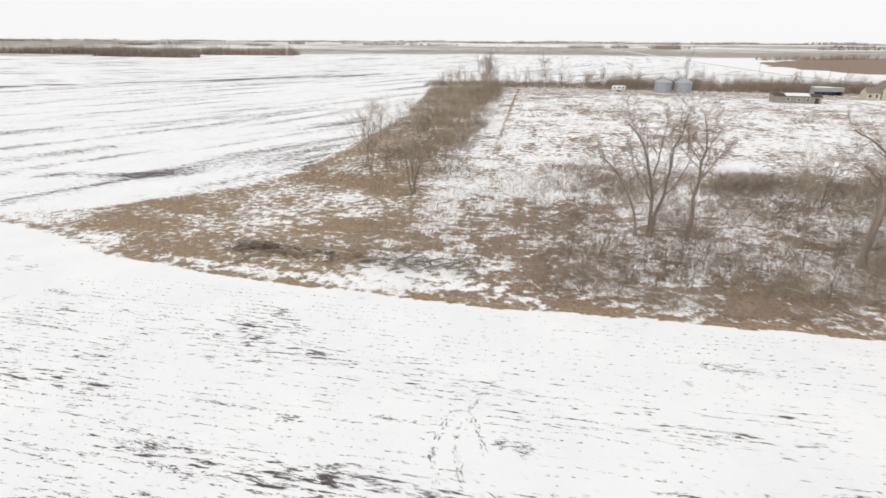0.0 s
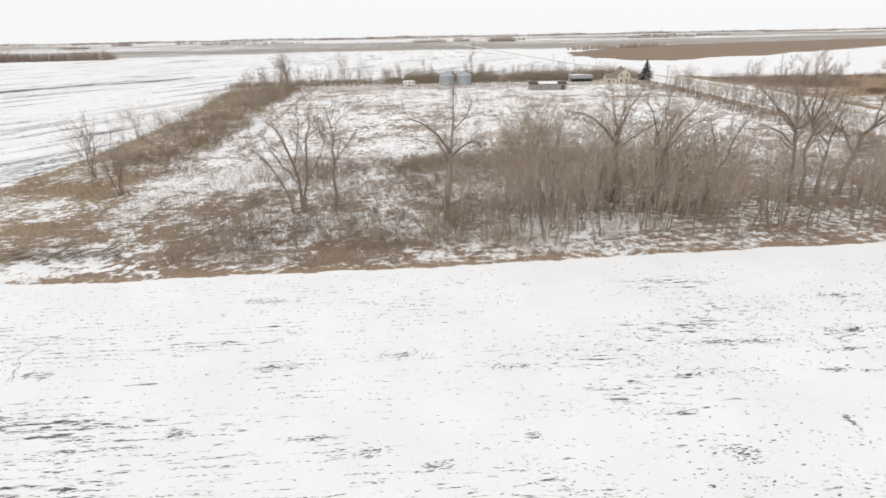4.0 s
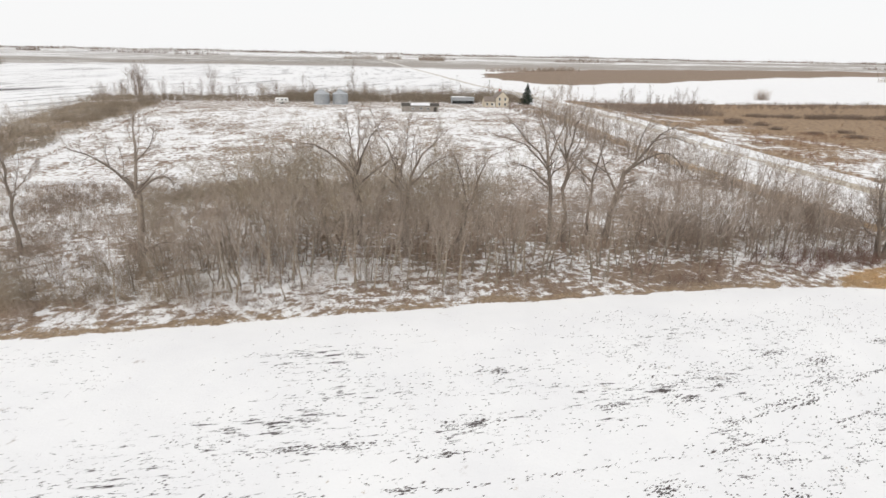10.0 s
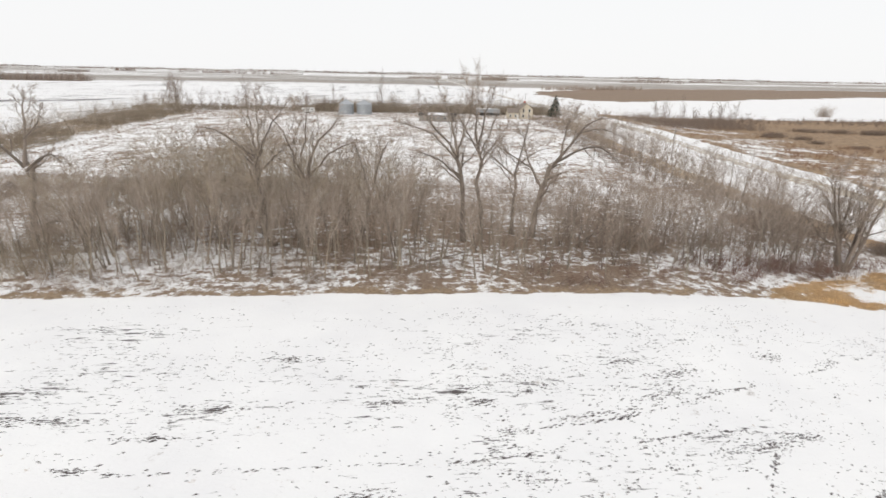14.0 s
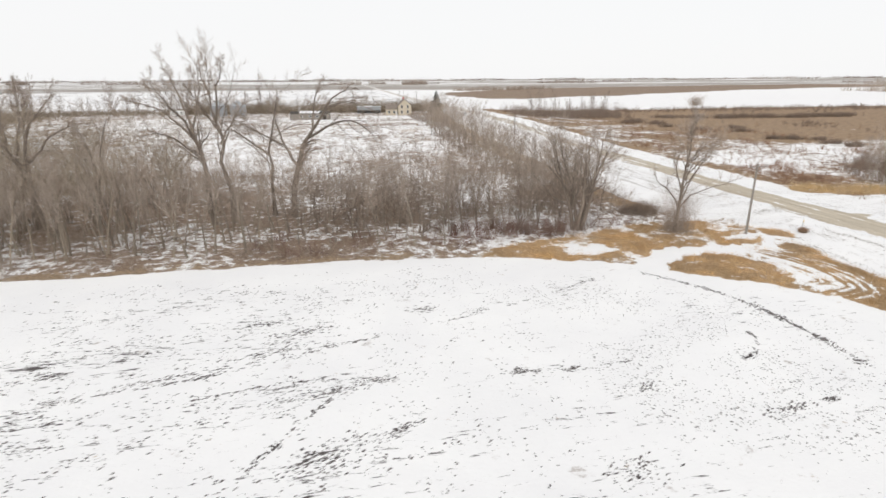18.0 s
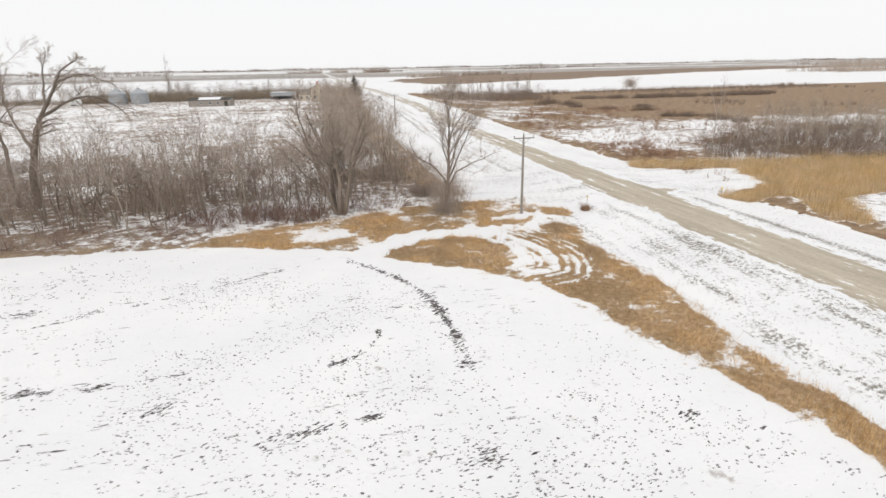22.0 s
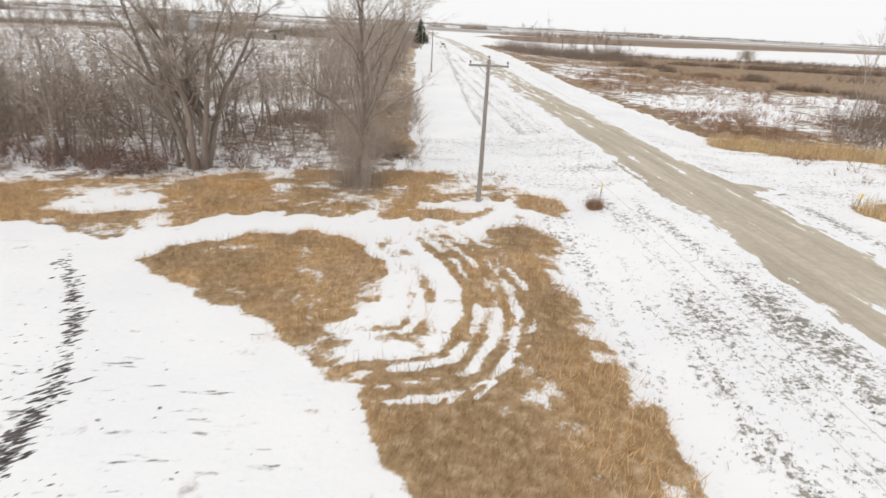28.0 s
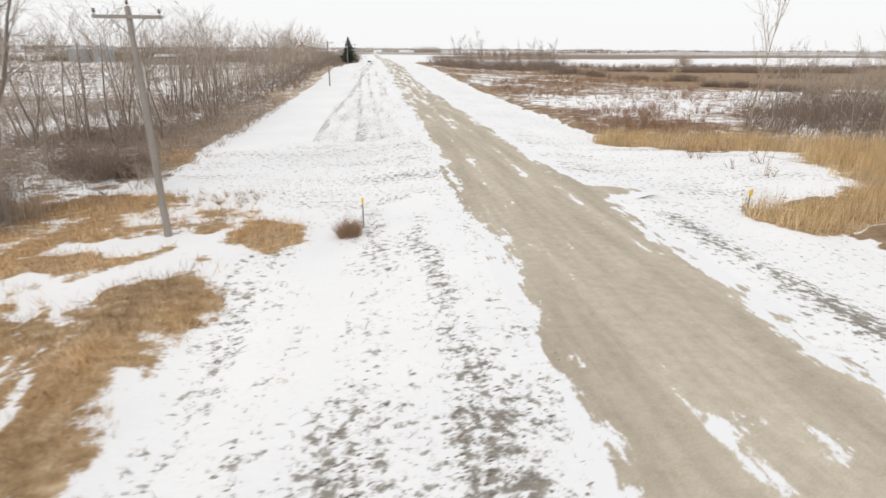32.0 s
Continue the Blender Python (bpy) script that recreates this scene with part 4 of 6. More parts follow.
def grass(name, xs, ys, heights, material, label, seed, spread=0.35, width=0.011, category="grass"):
    """Single stalks, one face each."""
    rng = np.random.default_rng(seed)
    n = len(xs)
    z = land(xs, ys) - 0.02
    a = rng.uniform(0, 2 * math.pi, n)
    w = width * rng.uniform(0.6, 1.4, n)
    v = np.empty((n, 3, 3))
    v[:, 0] = np.stack([xs - np.cos(a) * w, ys - np.sin(a) * w, z], 1)
    v[:, 1] = np.stack([xs + np.cos(a) * w, ys + np.sin(a) * w, z], 1)
    v[:, 2] = np.stack([xs + rng.normal(0.06, spread, n) * heights, ys + rng.normal(0.05, spread, n) * heights, z + heights * rng.uniform(0.5, 1.0, n)], 1)
    ob = part(name, tri_mesh(name, v.reshape(-1, 3), np.arange(n * 3).reshape(-1, 3)), material)
    return tagged(ob, label, category, kind="stuff")


def sown(seed, count, x0, x1, y0, y1, wanted):
    """Random places in a rectangle, kept by the chance that wanted(x, y) gives."""
    rng = np.random.default_rng(seed)
    x, y = rng.uniform(x0, x1, count), rng.uniform(y0, y1, count)
    keep = rng.uniform(0, 1, count) < wanted(x, y)
    return x[keep], y[keep], rng.uniform(0, 1, int(keep.sum()))


# ---- the large single trees ----
BIG = "big old bare trees of the windbreak"
BIG_LABEL = "tall old bare cottonwood with a grey-brown furrowed trunk"

# main stems and limbs as (across, up), with the radii at foot and tip
plant("cottonwood_tree", old_tree(11, [
    ([(0.2, 0), (-0.3, 7.7), (-2.3, 13.2), (-4.6, 15.6)], 0.34, 0.05),
    ([(0.5, 0), (1.1, 7.7), (2.1, 13.1), (3.0, 17.2)], 0.34, 0.05),
    ([(-1.6, 0), (-2.4, 5.0), (-5.5, 9.6), (-7.6, 11.0)], 0.26, 0.05),
    ([(-0.4, 8.5), (0.4, 12.5), (0.6, 16.6)], 0.16, 0.03),
    ([(-0.1, 5.0), (-3.0, 9.5), (-4.2, 13.5)], 0.16, 0.03)]), 18.6, 76.0, 0, 1, "tall bare cottonwood with three stems over brush", BIG, OLD_BARK, TWIGS)
plant("cottonwood_tree", old_tree(12, [
    ([(0, 0), (0.5, 7.5), (0.3, 12.9), (-0.3, 16.5)], 0.36, 0.05),
    ([(0.5, 8.5), (2.2, 10.2), (3.4, 12.4)], 0.13, 0.03),
    ([(0.4, 10.0), (-1.4, 12.4), (-2.0, 14.8)], 0.13, 0.03)], 10), 24.0, 77.0, 0, 1, "tall slim bare cottonwood with short side limbs", BIG, OLD_BARK, TWIGS)
plant("cottonwood_tree", old_tree(13, [
    ([(0, 0), (0.7, 8.2), (0.8, 10.8)], 0.52, 0.36),
    ([(0.8, 10.6), (-0.5, 13.0), (-2.9, 15.2), (-5.6, 16.4)], 0.27, 0.05),
    ([(0.8, 10.7), (1.4, 14.6), (1.4, 18.0), (1.6, 19.8)], 0.30, 0.05),
    ([(1.0, 10.2), (2.8, 11.8), (4.9, 12.6), (5.5, 11.2)], 0.20, 0.06),
    ([(0.2, 2.2), (3.2, 3.6), (5.2, 3.2), (7.3, 2.0)], 0.22, 0.06),
    ([(1.3, 14.2), (3.4, 16.2), (4.2, 18.6)], 0.14, 0.03)], 7, spread=1.1), 42.3, 70.0, 0, 1, "bare cottonwood with a clear trunk and a hooked limb", BIG, OLD_BARK, TWIGS)
plant("cottonwood_tree", old_tree(14, [
    ([(0, 0), (-0.3, 7.9), (-0.4, 12.0)], 0.55, 0.34),
    ([(-0.4, 10.4), (-3.3, 13.6), (-5.6, 15.1), (-8.0, 15.4)], 0.24, 0.05),
    ([(-0.4, 12.0), (-1.0, 15.2), (-1.6, 19.0)], 0.24, 0.04),
    ([(-0.2, 11.2), (1.4, 15.3), (3.9, 19.0)], 0.26, 0.04),
    ([(-0.3, 9.0), (2.6, 12.0), (5.6, 14.2)], 0.18, 0.04),
    ([(-0.3, 12.0), (0.3, 16.0), (0.2, 20.2)], 0.2, 0.04)]), 71.6, 76.0, 0, 1, BIG_LABEL, BIG, OLD_BARK, TWIGS)
plant("cottonwood_tree", old_tree(15, [
    ([(0, 0), (0.3, 8.5), (1.2, 13.3), (5.1, 17.2)], 0.50, 0.05),
    ([(0.6, 0), (-0.6, 8.0), (-1.6, 13.0), (-3.6, 17.0)], 0.40, 0.05),
    ([(0.5, 9.0), (3.6, 12.4), (7.0, 14.0)], 0.22, 0.04),
    ([(-0.9, 10.0), (0.2, 14.0), (0.8, 18.6)], 0.2, 0.04)]), 78.2, 74.5, 0, 1, "tall bare cottonwood that forks into arching limbs", BIG, OLD_BARK, TWIGS)
plant("cottonwood_tree", old_tree(22, [
    ([(0, 0), (1.0, 5.4), (3.0, 11.1), (4.6, 14.5)], 0.36, 0.05),
    ([(1.6, 7.0), (0.6, 11.0), (-0.6, 14.0)], 0.18, 0.04)]), 85.8, 73.0, 0, 1, "leaning bare cottonwood among thin young trees", BIG, OLD_BARK, TWIGS)
plant("cottonwood_tree", old_tree(16, [
    ([(0, 0), (-0.6, 9.2), (-1.2, 12.3)], 0.42, 0.28),
    ([(-1.2, 12.2), (-2.8, 14.6), (-5.4, 17.0), (-7.2, 19.4)], 0.24, 0.04),
    ([(-0.8, 9.2), (-3.8, 12.0), (-7.0, 13.0)], 0.20, 0.04),
    ([(-1.2, 12.3), (-1.8, 15.6), (-2.6, 18.6), (-3.8, 20.6)], 0.24, 0.04),
    ([(-1.1, 11.6), (-4.6, 15.5), (-9.4, 16.8)], 0.20, 0.04),
    ([(-1.3, 13.0), (0.2, 17.0), (0.6, 21.0)], 0.18, 0.04)], 8, lift=0.08), 100.9, 73.0, 0, 1, BIG_LABEL, BIG, OLD_BARK, TWIGS)
plant("cottonwood_tree", old_tree(17, [
    ([(0, 0), (-0.4, 9.2), (-0.8, 13.2), (-1.5, 17.6), (-2.2, 20.8)], 0.40, 0.05),
    ([(-0.8, 13.0), (-2.4, 15.6), (-4.0, 18.4)], 0.18, 0.04),
    ([(-0.8, 13.4), (-0.3, 17.4), (0.9, 21.4)], 0.22, 0.04),
    ([(-0.6, 11.0), (1.6, 14.4), (3.2, 16.8)], 0.15, 0.03)], 9, lift=0.09), 103.4, 73.4, 0, 1, "tall slim bare cottonwood with upswept limbs", BIG, OLD_BARK, TWIGS)
plant("cottonwood_tree", old_tree(18, [
    ([(0, 0), (0.3, 3.9), (1.3, 8.1), (2.4, 10.7)], 0.60, 0.36),
    ([(2.4, 10.7), (4.6, 14.0), (7.0, 17.2), (9.2, 18.2)], 0.30, 0.05),
    ([(1.1, 7.6), (-0.9, 11.2), (-1.9, 15.4)], 0.27, 0.05),
    ([(2.9, 11.3), (6.6, 13.4), (9.8, 13.8), (12.4, 11.0)], 0.24, 0.05),
    ([(-0.4, 10.4), (-3.8, 12.4), (-7.0, 14.4)], 0.16, 0.04),
    ([(3.6, 12.4), (4.0, 16.0), (5.2, 19.0)], 0.2, 0.04),
    ([(5.6, 15.4), (8.6, 16.4), (12.0, 15.2)], 0.15, 0.04)], 7, lift=0.01, spread=1.1), 111.3, 75.2, 0, 1, "leaning bare cottonwood with long arching limbs", BIG, OLD_BARK, TWIGS)
plant("cottonwood_tree", old_tree(23, [
    ([(0, 0), (0.1, 5.4), (-0.2, 9.3), (1.4, 14.4), (1.8, 17.5)], 0.34, 0.05),
    ([(-0.2, 9.0), (-3.2, 11.6), (-6.0, 13.9)], 0.18, 0.04)], 9), 108.6, 76.5, 0, 1, "straight bare cottonwood close beside a leaning one", BIG, OLD_BARK, TWIGS)
MANY = [
    ("maple_tree", 19, 15.0, 0.36, 6, 0.22, 10, 0.8, (0, 0), 0.08, 149.0, 60.8, 0, 1.05, "bare many-stemmed maple at the edge of the woods"),
    ("maple_tree", 20, 14.5, 0.24, 1, 0.20, 20, 0.55, (0.0, 0), 0.12, 161.0, 57.2, 0, 1.1, "slim bare maple beside dead grass at the corner"),
    ("cottonwood_tree", 21, 10.5, 0.20, 4, 0.25, 7, 0.7, (0, 0), 0.08, -18.6, 91.5, 0, 1.0, "clump of bare young cottonwoods in dead grass"),
]
for name, seed, height, girth, stems, clear, limbs, spread, lean, lift, x, y, turn, reach, label in MANY:
    plant(name, grow_tree(seed, height, girth, stems, clear, limbs, spread, lean, lift, 6, 7, 7, 0.15, reach, 0.015), x, y, turn, 1, label, BIG, OLD_BARK, TWIGS)

# ---- the thinner trees of woods and hedges, from a few shapes each ----
KINDS = {
    "pole": ([young_tree(40 + k, 10.0, 0.115, 1 + k % 2, 0.30, 12, 0.8, (0.07 * (k % 3 - 1), 0.03), 0.09, 0.14, 1.15, 0.011) for k in range(7)], BARK, TWIGS, "young_tree"),
    "aspen": ([young_tree(60 + k, 10.0, 0.085, 1, 0.36, 13, 0.55, (0.03 * (k - 1), 0), 0.12, 0.08, 0.9, 0.011) for k in range(4)], PALE_BARK, TWIGS, "aspen_tree"),
    "stem": ([young_tree(110 + k, 9.0, 0.12, 1, 0.46, 10, 0.6, (0.08 * (k - 2), 0.04), 0.11, 0.12, 1.1, 0.011) for k in range(6)], TAN_BARK, TWIGS, "young_tree"),
    "scrub": ([young_tree(120 + k, 8.0, 0.12, 1 + k % 2, 0.22, 11, 1.05, (0.12 * (k % 3 - 1), 0.05), 0.03, 0.26, 1.15, 0.012) for k in range(6)], OLD_BARK, BROWN_TWIGS, "scrub_tree"),
    "far": ([young_tree(130 + k, 10.0, 0.10, 2 + k % 3, 0.18, 10, 0.6, (0, 0), 0.12, 0.1, 0.95, 0.02) for k in range(5)], BARK, HEDGE_TWIGS, "bare_tree"),
    "willow": ([young_tree(80 + k, 9.0, 0.095, 3, 0.34, 11, 0.95, (0, 0), 0.08, 0.13, 1.3, 0.011) for k in range(5)], BARK, OLIVE_TWIGS, "willow_tree"),
}
LABELS = {
    "pole": "thin bare young tree with a grey-brown stem",
    "stem": "bare young tree with a pale tan clear stem",
    "scrub": "crooked bare scrub tree with a dark twisted trunk",
    "far": "bare tree at the edge of the farmyard",
    "aspen": "slender bare aspen with a pale stem",
    "willow": "bushy bare willow with a haze of olive-brown twigs",
}


def stand(kind, xs, ys, picks, low, high, group, seed):
    """Plants one kind at many places."""
    rng = np.random.default_rng(seed)
    shapes, bark, fringe, name = KINDS[kind]
    nominal = 9.0 if kind == "willow" else 10.0
    for x, y, p in zip(xs, ys, picks):
        s = (low + (high - low) * p) / nominal
        plant(name, shapes[int(rng.integers(len(shapes)))], float(x), float(y), float(rng.uniform(0, 360)), s, LABELS[kind], group, bark, fringe)


def spaced(seed, number, corners, gap):
    """Places in a polygon that keep apart."""
    rng = np.random.default_rng(seed)
    xs, ys = [c[0] for c in corners], [c[1] for c in corners]
    out = []
    for _ in range(number * 60):
        x, y = rng.uniform(min(xs), max(xs)), rng.uniform(min(ys), max(ys))
        if inside(np.array(x), np.array(y), corners) and all((x - a) ** 2 + (y - b) ** 2 > gap * gap for a, b in out):
            out.append((x, y))
            if len(out) == number:
                break
    a = np.array(out)
    return a[:, 0], a[:, 1], rng.uniform(0, 1, len(a))


WOODS = "thin trees of the windbreak"
stand("pole", *spaced(201, 66, [(44, 60), (100, 60), (146, 59), (146, 72), (120, 76), (60, 72), (44, 70)], 2.4), 8.0, 12.0, WOODS, 1)
stand("stem", *spaced(214, 120, [(42, 56.5), (112, 57.5), (112, 70), (60, 76), (42, 66)], 1.7), 7.0, 13.0, WOODS, 14)
stand("scrub", *spaced(215, 60, [(112, 60), (146, 59.5), (150, 64), (148, 76), (114, 74)], 1.9), 6.0, 9.5, WOODS, 15)
stand("scrub", *spaced(216, 46, [(4, 60), (42, 57), (46, 72), (20, 74), (6, 70)], 2.3), 3.8, 7.0, WOODS, 16)
stand("aspen", *spaced(202, 34, [(30, 56), (140, 57), (140, 66), (60, 66), (34, 62)], 3.0), 7.0, 10.5, "pale aspens of the windbreak", 2)
stand("willow", *spaced(203, 20, [(40, 66), (40, 88), (50, 100), (62, 96), (62, 66)], 2.7), 8.5, 11.5, WOODS, 3)
stand("willow", *spaced(217, 60, [(52, 68), (54, 94), (64, 104), (78, 102), (92, 94), (95, 80), (90, 68)], 2.1), 9.0, 14.5, WOODS, 17)
stand("pole", *spaced(204, 40, [(112, 62), (118, 86), (140, 92), (150, 74), (147, 62)], 2.2), 6.5, 10.5, WOODS, 4)
stand("pole", *spaced(205, 150, [(146, 66), (150, 100), (147, 160), (152, 236), (162.5, 236), (163, 160), (161.5, 110), (160, 84), (158.5, 68)], 1.7), 6.0, 11.5, "roadside trees", 5)
stand("willow", *spaced(206, 30, [(147, 76), (148, 160), (152, 236), (162, 236), (162, 150), (160, 90)], 2.8), 5.0, 8.5, "roadside trees", 6)
stand("willow", *spaced(207, 64, [(-19, 93), (-30, 112), (-38, 160), (-42, 200), (-49, 290), (-22, 292), (-18, 230), (-17, 150), (-16, 112)], 3.2), 4.0, 9.5, "hedgerow trees", 7)
stand("far", *spaced(208, 64, [(-58, 290), (-10, 302), (160, 310), (160, 332), (-60, 330)], 4.0), 5.5, 10.5, "trees behind the farmyard", 8)
stand("willow", *spaced(209, 24, [(20, 300), (160, 306), (165, 326), (20, 326)], 3.2), 6.0, 8.5, "trees behind the farmyard", 9)
stand("aspen", *spaced(210, 150, [(215, 78), (218, 74.5), (235, 71), (300, 66), (300, 106), (246, 106), (224, 92)], 1.7), 5.5, 8.0, "aspens beyond the road", 10)
stand("willow", *spaced(213, 34, [(224, 85), (236, 73), (300, 68), (300, 104), (248, 104)], 3.2), 5.0, 7.5, "aspens beyond the road", 13)
stand("far", *spaced(211, 16, [(212, 262), (262, 262), (262, 286), (212, 286)], 4.0), 7.0, 12.5, "trees beyond the road", 11)
stand("pole", *spaced(212, 16, [(-16, 60), (30, 57), (34, 72), (10, 78), (-14, 78)], 3.5), 3.0, 5.5, WOODS, 12)
for x, y, s, k in ((211.9, 76.5, 12.5, "aspen"), (224.5, 76, 10.0, "pole"), (-25, 283, 21, "far"), (-31, 296, 15, "far"), (74, 318, 19.5, "far"), (0, 311, 16, "far"), (9, 320, 13, "far"), (47, 321, 13, "far"), (31, 317, 12, "far"), (222.5, 258, 14, "far"), (-31.5, 107, 12, "far"), (-33.5, 109.5, 11, "willow"), (-29.5, 111, 10, "aspen"), (-36, 113, 9.5, "aspen"), (-44.5, 156, 9.5, "willow"), (-46.5, 160, 8, "willow"), (-47, 152, 8.5, "willow"), (-26, 279, 17, "far"), (-29, 288, 18, "far")):
    stand(k, [x], [y], [0.0], s, s, "lone trees", int(x) + 900)

# ---- low growth ----


xs, ys, r = sown(301, 16000, 2, 166, 53, 118, lambda x, y: (y > field_edge(x) + 1.0) * (0.25 + 0.75 * (cloudy(x, y, 9, 81) > 0.46)) * np.where(x < 8, 0.4, np.where((x > 62) & (y < 70), 0.45, np.where(x < 62, 1.0, 0.6))) * ~inside(x, y, NORTH_TAN))
shrubs("underbrush", xs, ys, 0.7 + 2.3 * r ** 1.6, 11, TWIGS, "tangled grey-brown leafless underbrush among the trees", "brush", 31, 0.55, 0.019, 3)
xs, ys, r = sown(302, 900, 108, 158, 55.0, 64, lambda x, y: (y > field_edge(x) + 2.0) * (cloudy(x, y, 7, 83) > 0.47) * (0.10 + 0.6 * np.exp(-((x - 140) / 7) ** 2)) * ~inside(x, y, NORTH_TAN))
shrubs("dogwood_thicket", xs, ys, 1.2 + 1.4 * r, 16, RED_TWIGS, "dark red leafless dogwood along the edge of the woods", "brush", 32, 0.45, 0.02, 3)
xs, ys, r = sown(312, 4200, 4, 150, 55, 120, lambda x, y: (y > field_edge(x) + 2.0) * (cloudy(x, y, 8, 105) > 0.55) * np.where(x < 62, 1.0, 0.5) * np.where((y > 76) & (y < 96) & (x < 36), 0.25, 1.0))
shrubs("dark_brush", xs, ys, 1.0 + 1.5 * r, 14, BROWN_TWIGS, "dark brown leafless shrubs in clumps over snow", "brush", 42, 0.6, 0.019, 3)
for x, y, h in ((161.4, 66.0, 3.0), (163.2, 66.8, 2.2), (159.8, 67.2, 2.8), (162.2, 68.8, 2.4)):
    rng = np.random.default_rng(int(x * 10))
    bush = shrubs("willow_bush", x + rng.normal(0, 0.5, 26), y + rng.normal(0, 0.6, 26), h * rng.uniform(0.6, 1.0, 26), 20, HEDGE_TWIGS, "rounded leafless willow bush at the corner of the woods", "bush", int(x), 0.75, 0.011, 4)
xs, ys, r = sown(303, 9500, -52, 0, 90, 305, lambda x, y: inside(x + 7 * (grain(x, y, 8, 141) - 0.5), y + 6 * (grain(x, y, 6, 147) - 0.5), HEDGE) * np.clip(3.4 * (cloudy(x, y, 8, 143) - 0.34), 0.12, 1) * (0.45 + 0.55 * smooth((x + 42) / 14)))
tall = np.clip(3.2 * (cloudy(xs, ys, 7, 145) - 0.30), 0.2, 1.35) * (0.6 + 0.4 * smooth((ys - 95) / 40))
shrubs("hedgerow_brush", xs, ys, 0.9 + (1.2 + 6.4 * r) * tall, 11, HEDGE_OLIVE, "leafless brush of uneven height in the hedgerow beside the field", "brush", 33, 0.5, 0.020, 3)
xs, ys, r = sown(316, 2600, -56, -14, 88, 300, lambda x, y: (x > upper_edge(y) + 1.0) * ~inside(x, y, HEDGE) * 0.8)
shrubs("field_border_brush", xs, ys, 0.6 + 1.7 * r * r, 10, HEDGE_OLIVE, "low brown brush and weeds between hedgerow and field", "brush", 47, 0.5, 0.016, 2)
xs, ys, r = sown(314, 1500, 28, 84, 92, 120, lambda x, y: inside(x + 3 * (grain(x, y, 6, 113) - 0.5), y + 6 * (grain(x, y, 7, 115) - 0.5), [(32, 101), (48, 99), (74, 104), (82, 112), (70, 117), (48, 114), (33, 108)]) * 0.6)
shrubs("olive_thicket", xs, ys, 1.6 + 2.6 * r, 14, HEDGE_OLIVE, "dark olive leafless thicket behind the grove", "brush", 44, 0.5, 0.022, 3)
xs, ys, r = sown(315, 1100, -2, 60, 57, 74, lambda x, y: (y > field_edge(x) + 3.0) * (cloudy(x, y, 6, 117) > 0.5) * (0.15 + 0.5 * smooth((x - 22) / 14)))
shrubs("tall_brush", xs, ys, 2.0 + 3.6 * r, 13, OLIVE_TWIGS, "tall hazy leafless brush at the edge of the woods", "brush", 45, 0.42, 0.017, 3)
rng = np.random.default_rng(161)
shrubs("maple_shoots", 161.0 + rng.normal(0, 0.8, 110), 57.3 + rng.normal(0, 0.8, 110), rng.uniform(1.5, 8.5, 110), 9, TWIGS, "thin upright shoots round the slim maple", "brush", 46, 0.15, 0.009, 4)
xs, ys, r = sown(304, 700, -80, 40, 54, 130, lambda x, y: (y > field_edge(x) + 1.5) * (x > upper_edge(y) + 2) * (cloudy(x, y, 12, 85) > 0.45))
shrubs("meadow_brush", xs, ys, 0.8 + 1.6 * r, 9, OLIVE_TWIGS, "scattered leafless shrubs in dead grass and snow", "brush", 34, 0.45, 0.012)
xs, ys, r = sown(305, 1900, -14, 148, 105, 260, lambda x, y: (cloudy(x, y, 20, 87) > 0.48) * (0.4 + 0.6 * smooth((y - 150) / 60)) * (x < 146))
shrubs("weedy_brush", xs, ys, 0.6 + 1.0 * r, 8, FEN, "brown weeds and low shrubs in the snowy meadow", "brush", 35, 0.5, 0.016)
xs, ys, r = sown(306, 3200, 147, 168, 64, 285, lambda x, y: inside(x + 5 * (grain(x, y, 9, 163) - 0.5), y + 6 * (grain(x, y, 8, 165) - 0.5), ROAD_GROVE) * 0.9 + (y > 232) * (x > 150) * 0.8)
shrubs("roadside_brush", xs, ys, 0.6 + 2.3 * r * r, 10, HEDGE_TWIGS, "leafless roadside brush below the trees", "brush", 36, 0.5, 0.02, 3)
xs, ys, r = sown(307, 5200, -66, 172, 300, 340, lambda x, y: 0.10 + 0.90 * (cloudy(x, y, 13, 107) > np.where(x > 24, 0.34, 0.50)) * (0.4 + 0.6 * (x > 20)))
shrubs("farmyard_brush", xs, ys, 1.2 + (2.5 + 3.5 * (xs > 36)) * r, 11, HEDGE_OLIVE, "leafless brush behind the farmyard", "brush", 37, 0.45, 0.042)
xs, ys, r = sown(313, 2200, 202, 268, 84, 190, lambda x, y: (x > 201.5) * (cloudy(x, y, 11, 109) > 0.53) * 0.9)
shrubs("red_willow_scrub", xs, ys, 0.8 + 1.3 * r, 11, RUST_TWIGS, "reddish leafless willow scrub in snow beyond the road", "brush", 43, 0.5, 0.026, 3)
xs, ys, r = sown(308, 7000, 200, 330, 62, 322, lambda x, y: (x > 201.5) * (cloudy(x, y, 16, 89) > 0.44) * 0.8 * ~inside(x, y, REEDS) * (1 - 0.85 * smooth((x - 238) / 12) * smooth((y - 128) / 16)))
shrubs("marsh_brush", xs, ys, 0.7 + 1.3 * r * r, 8, FEN, "brown leafless willow scrub on the snowy marsh", "brush", 38, 0.55, 0.024)
xs, ys, r = sown(309, 4200, 205, 470, 120, 322, lambda x, y: np.where(y > 284 + 10 * grain(x, y * 0, 30, 119), (x > 262) * 0.9, (cloudy(x, y * 2.2, 26, 91) > 0.66) * 0.8 * (x > 300)))
shrubs("marsh_thicket", xs, ys, 1.6 + 1.8 * r, 13, BROWN_TWIGS, "dark leafless thickets on the marsh by the frozen lake", "brush", 39, 0.6, 0.05)
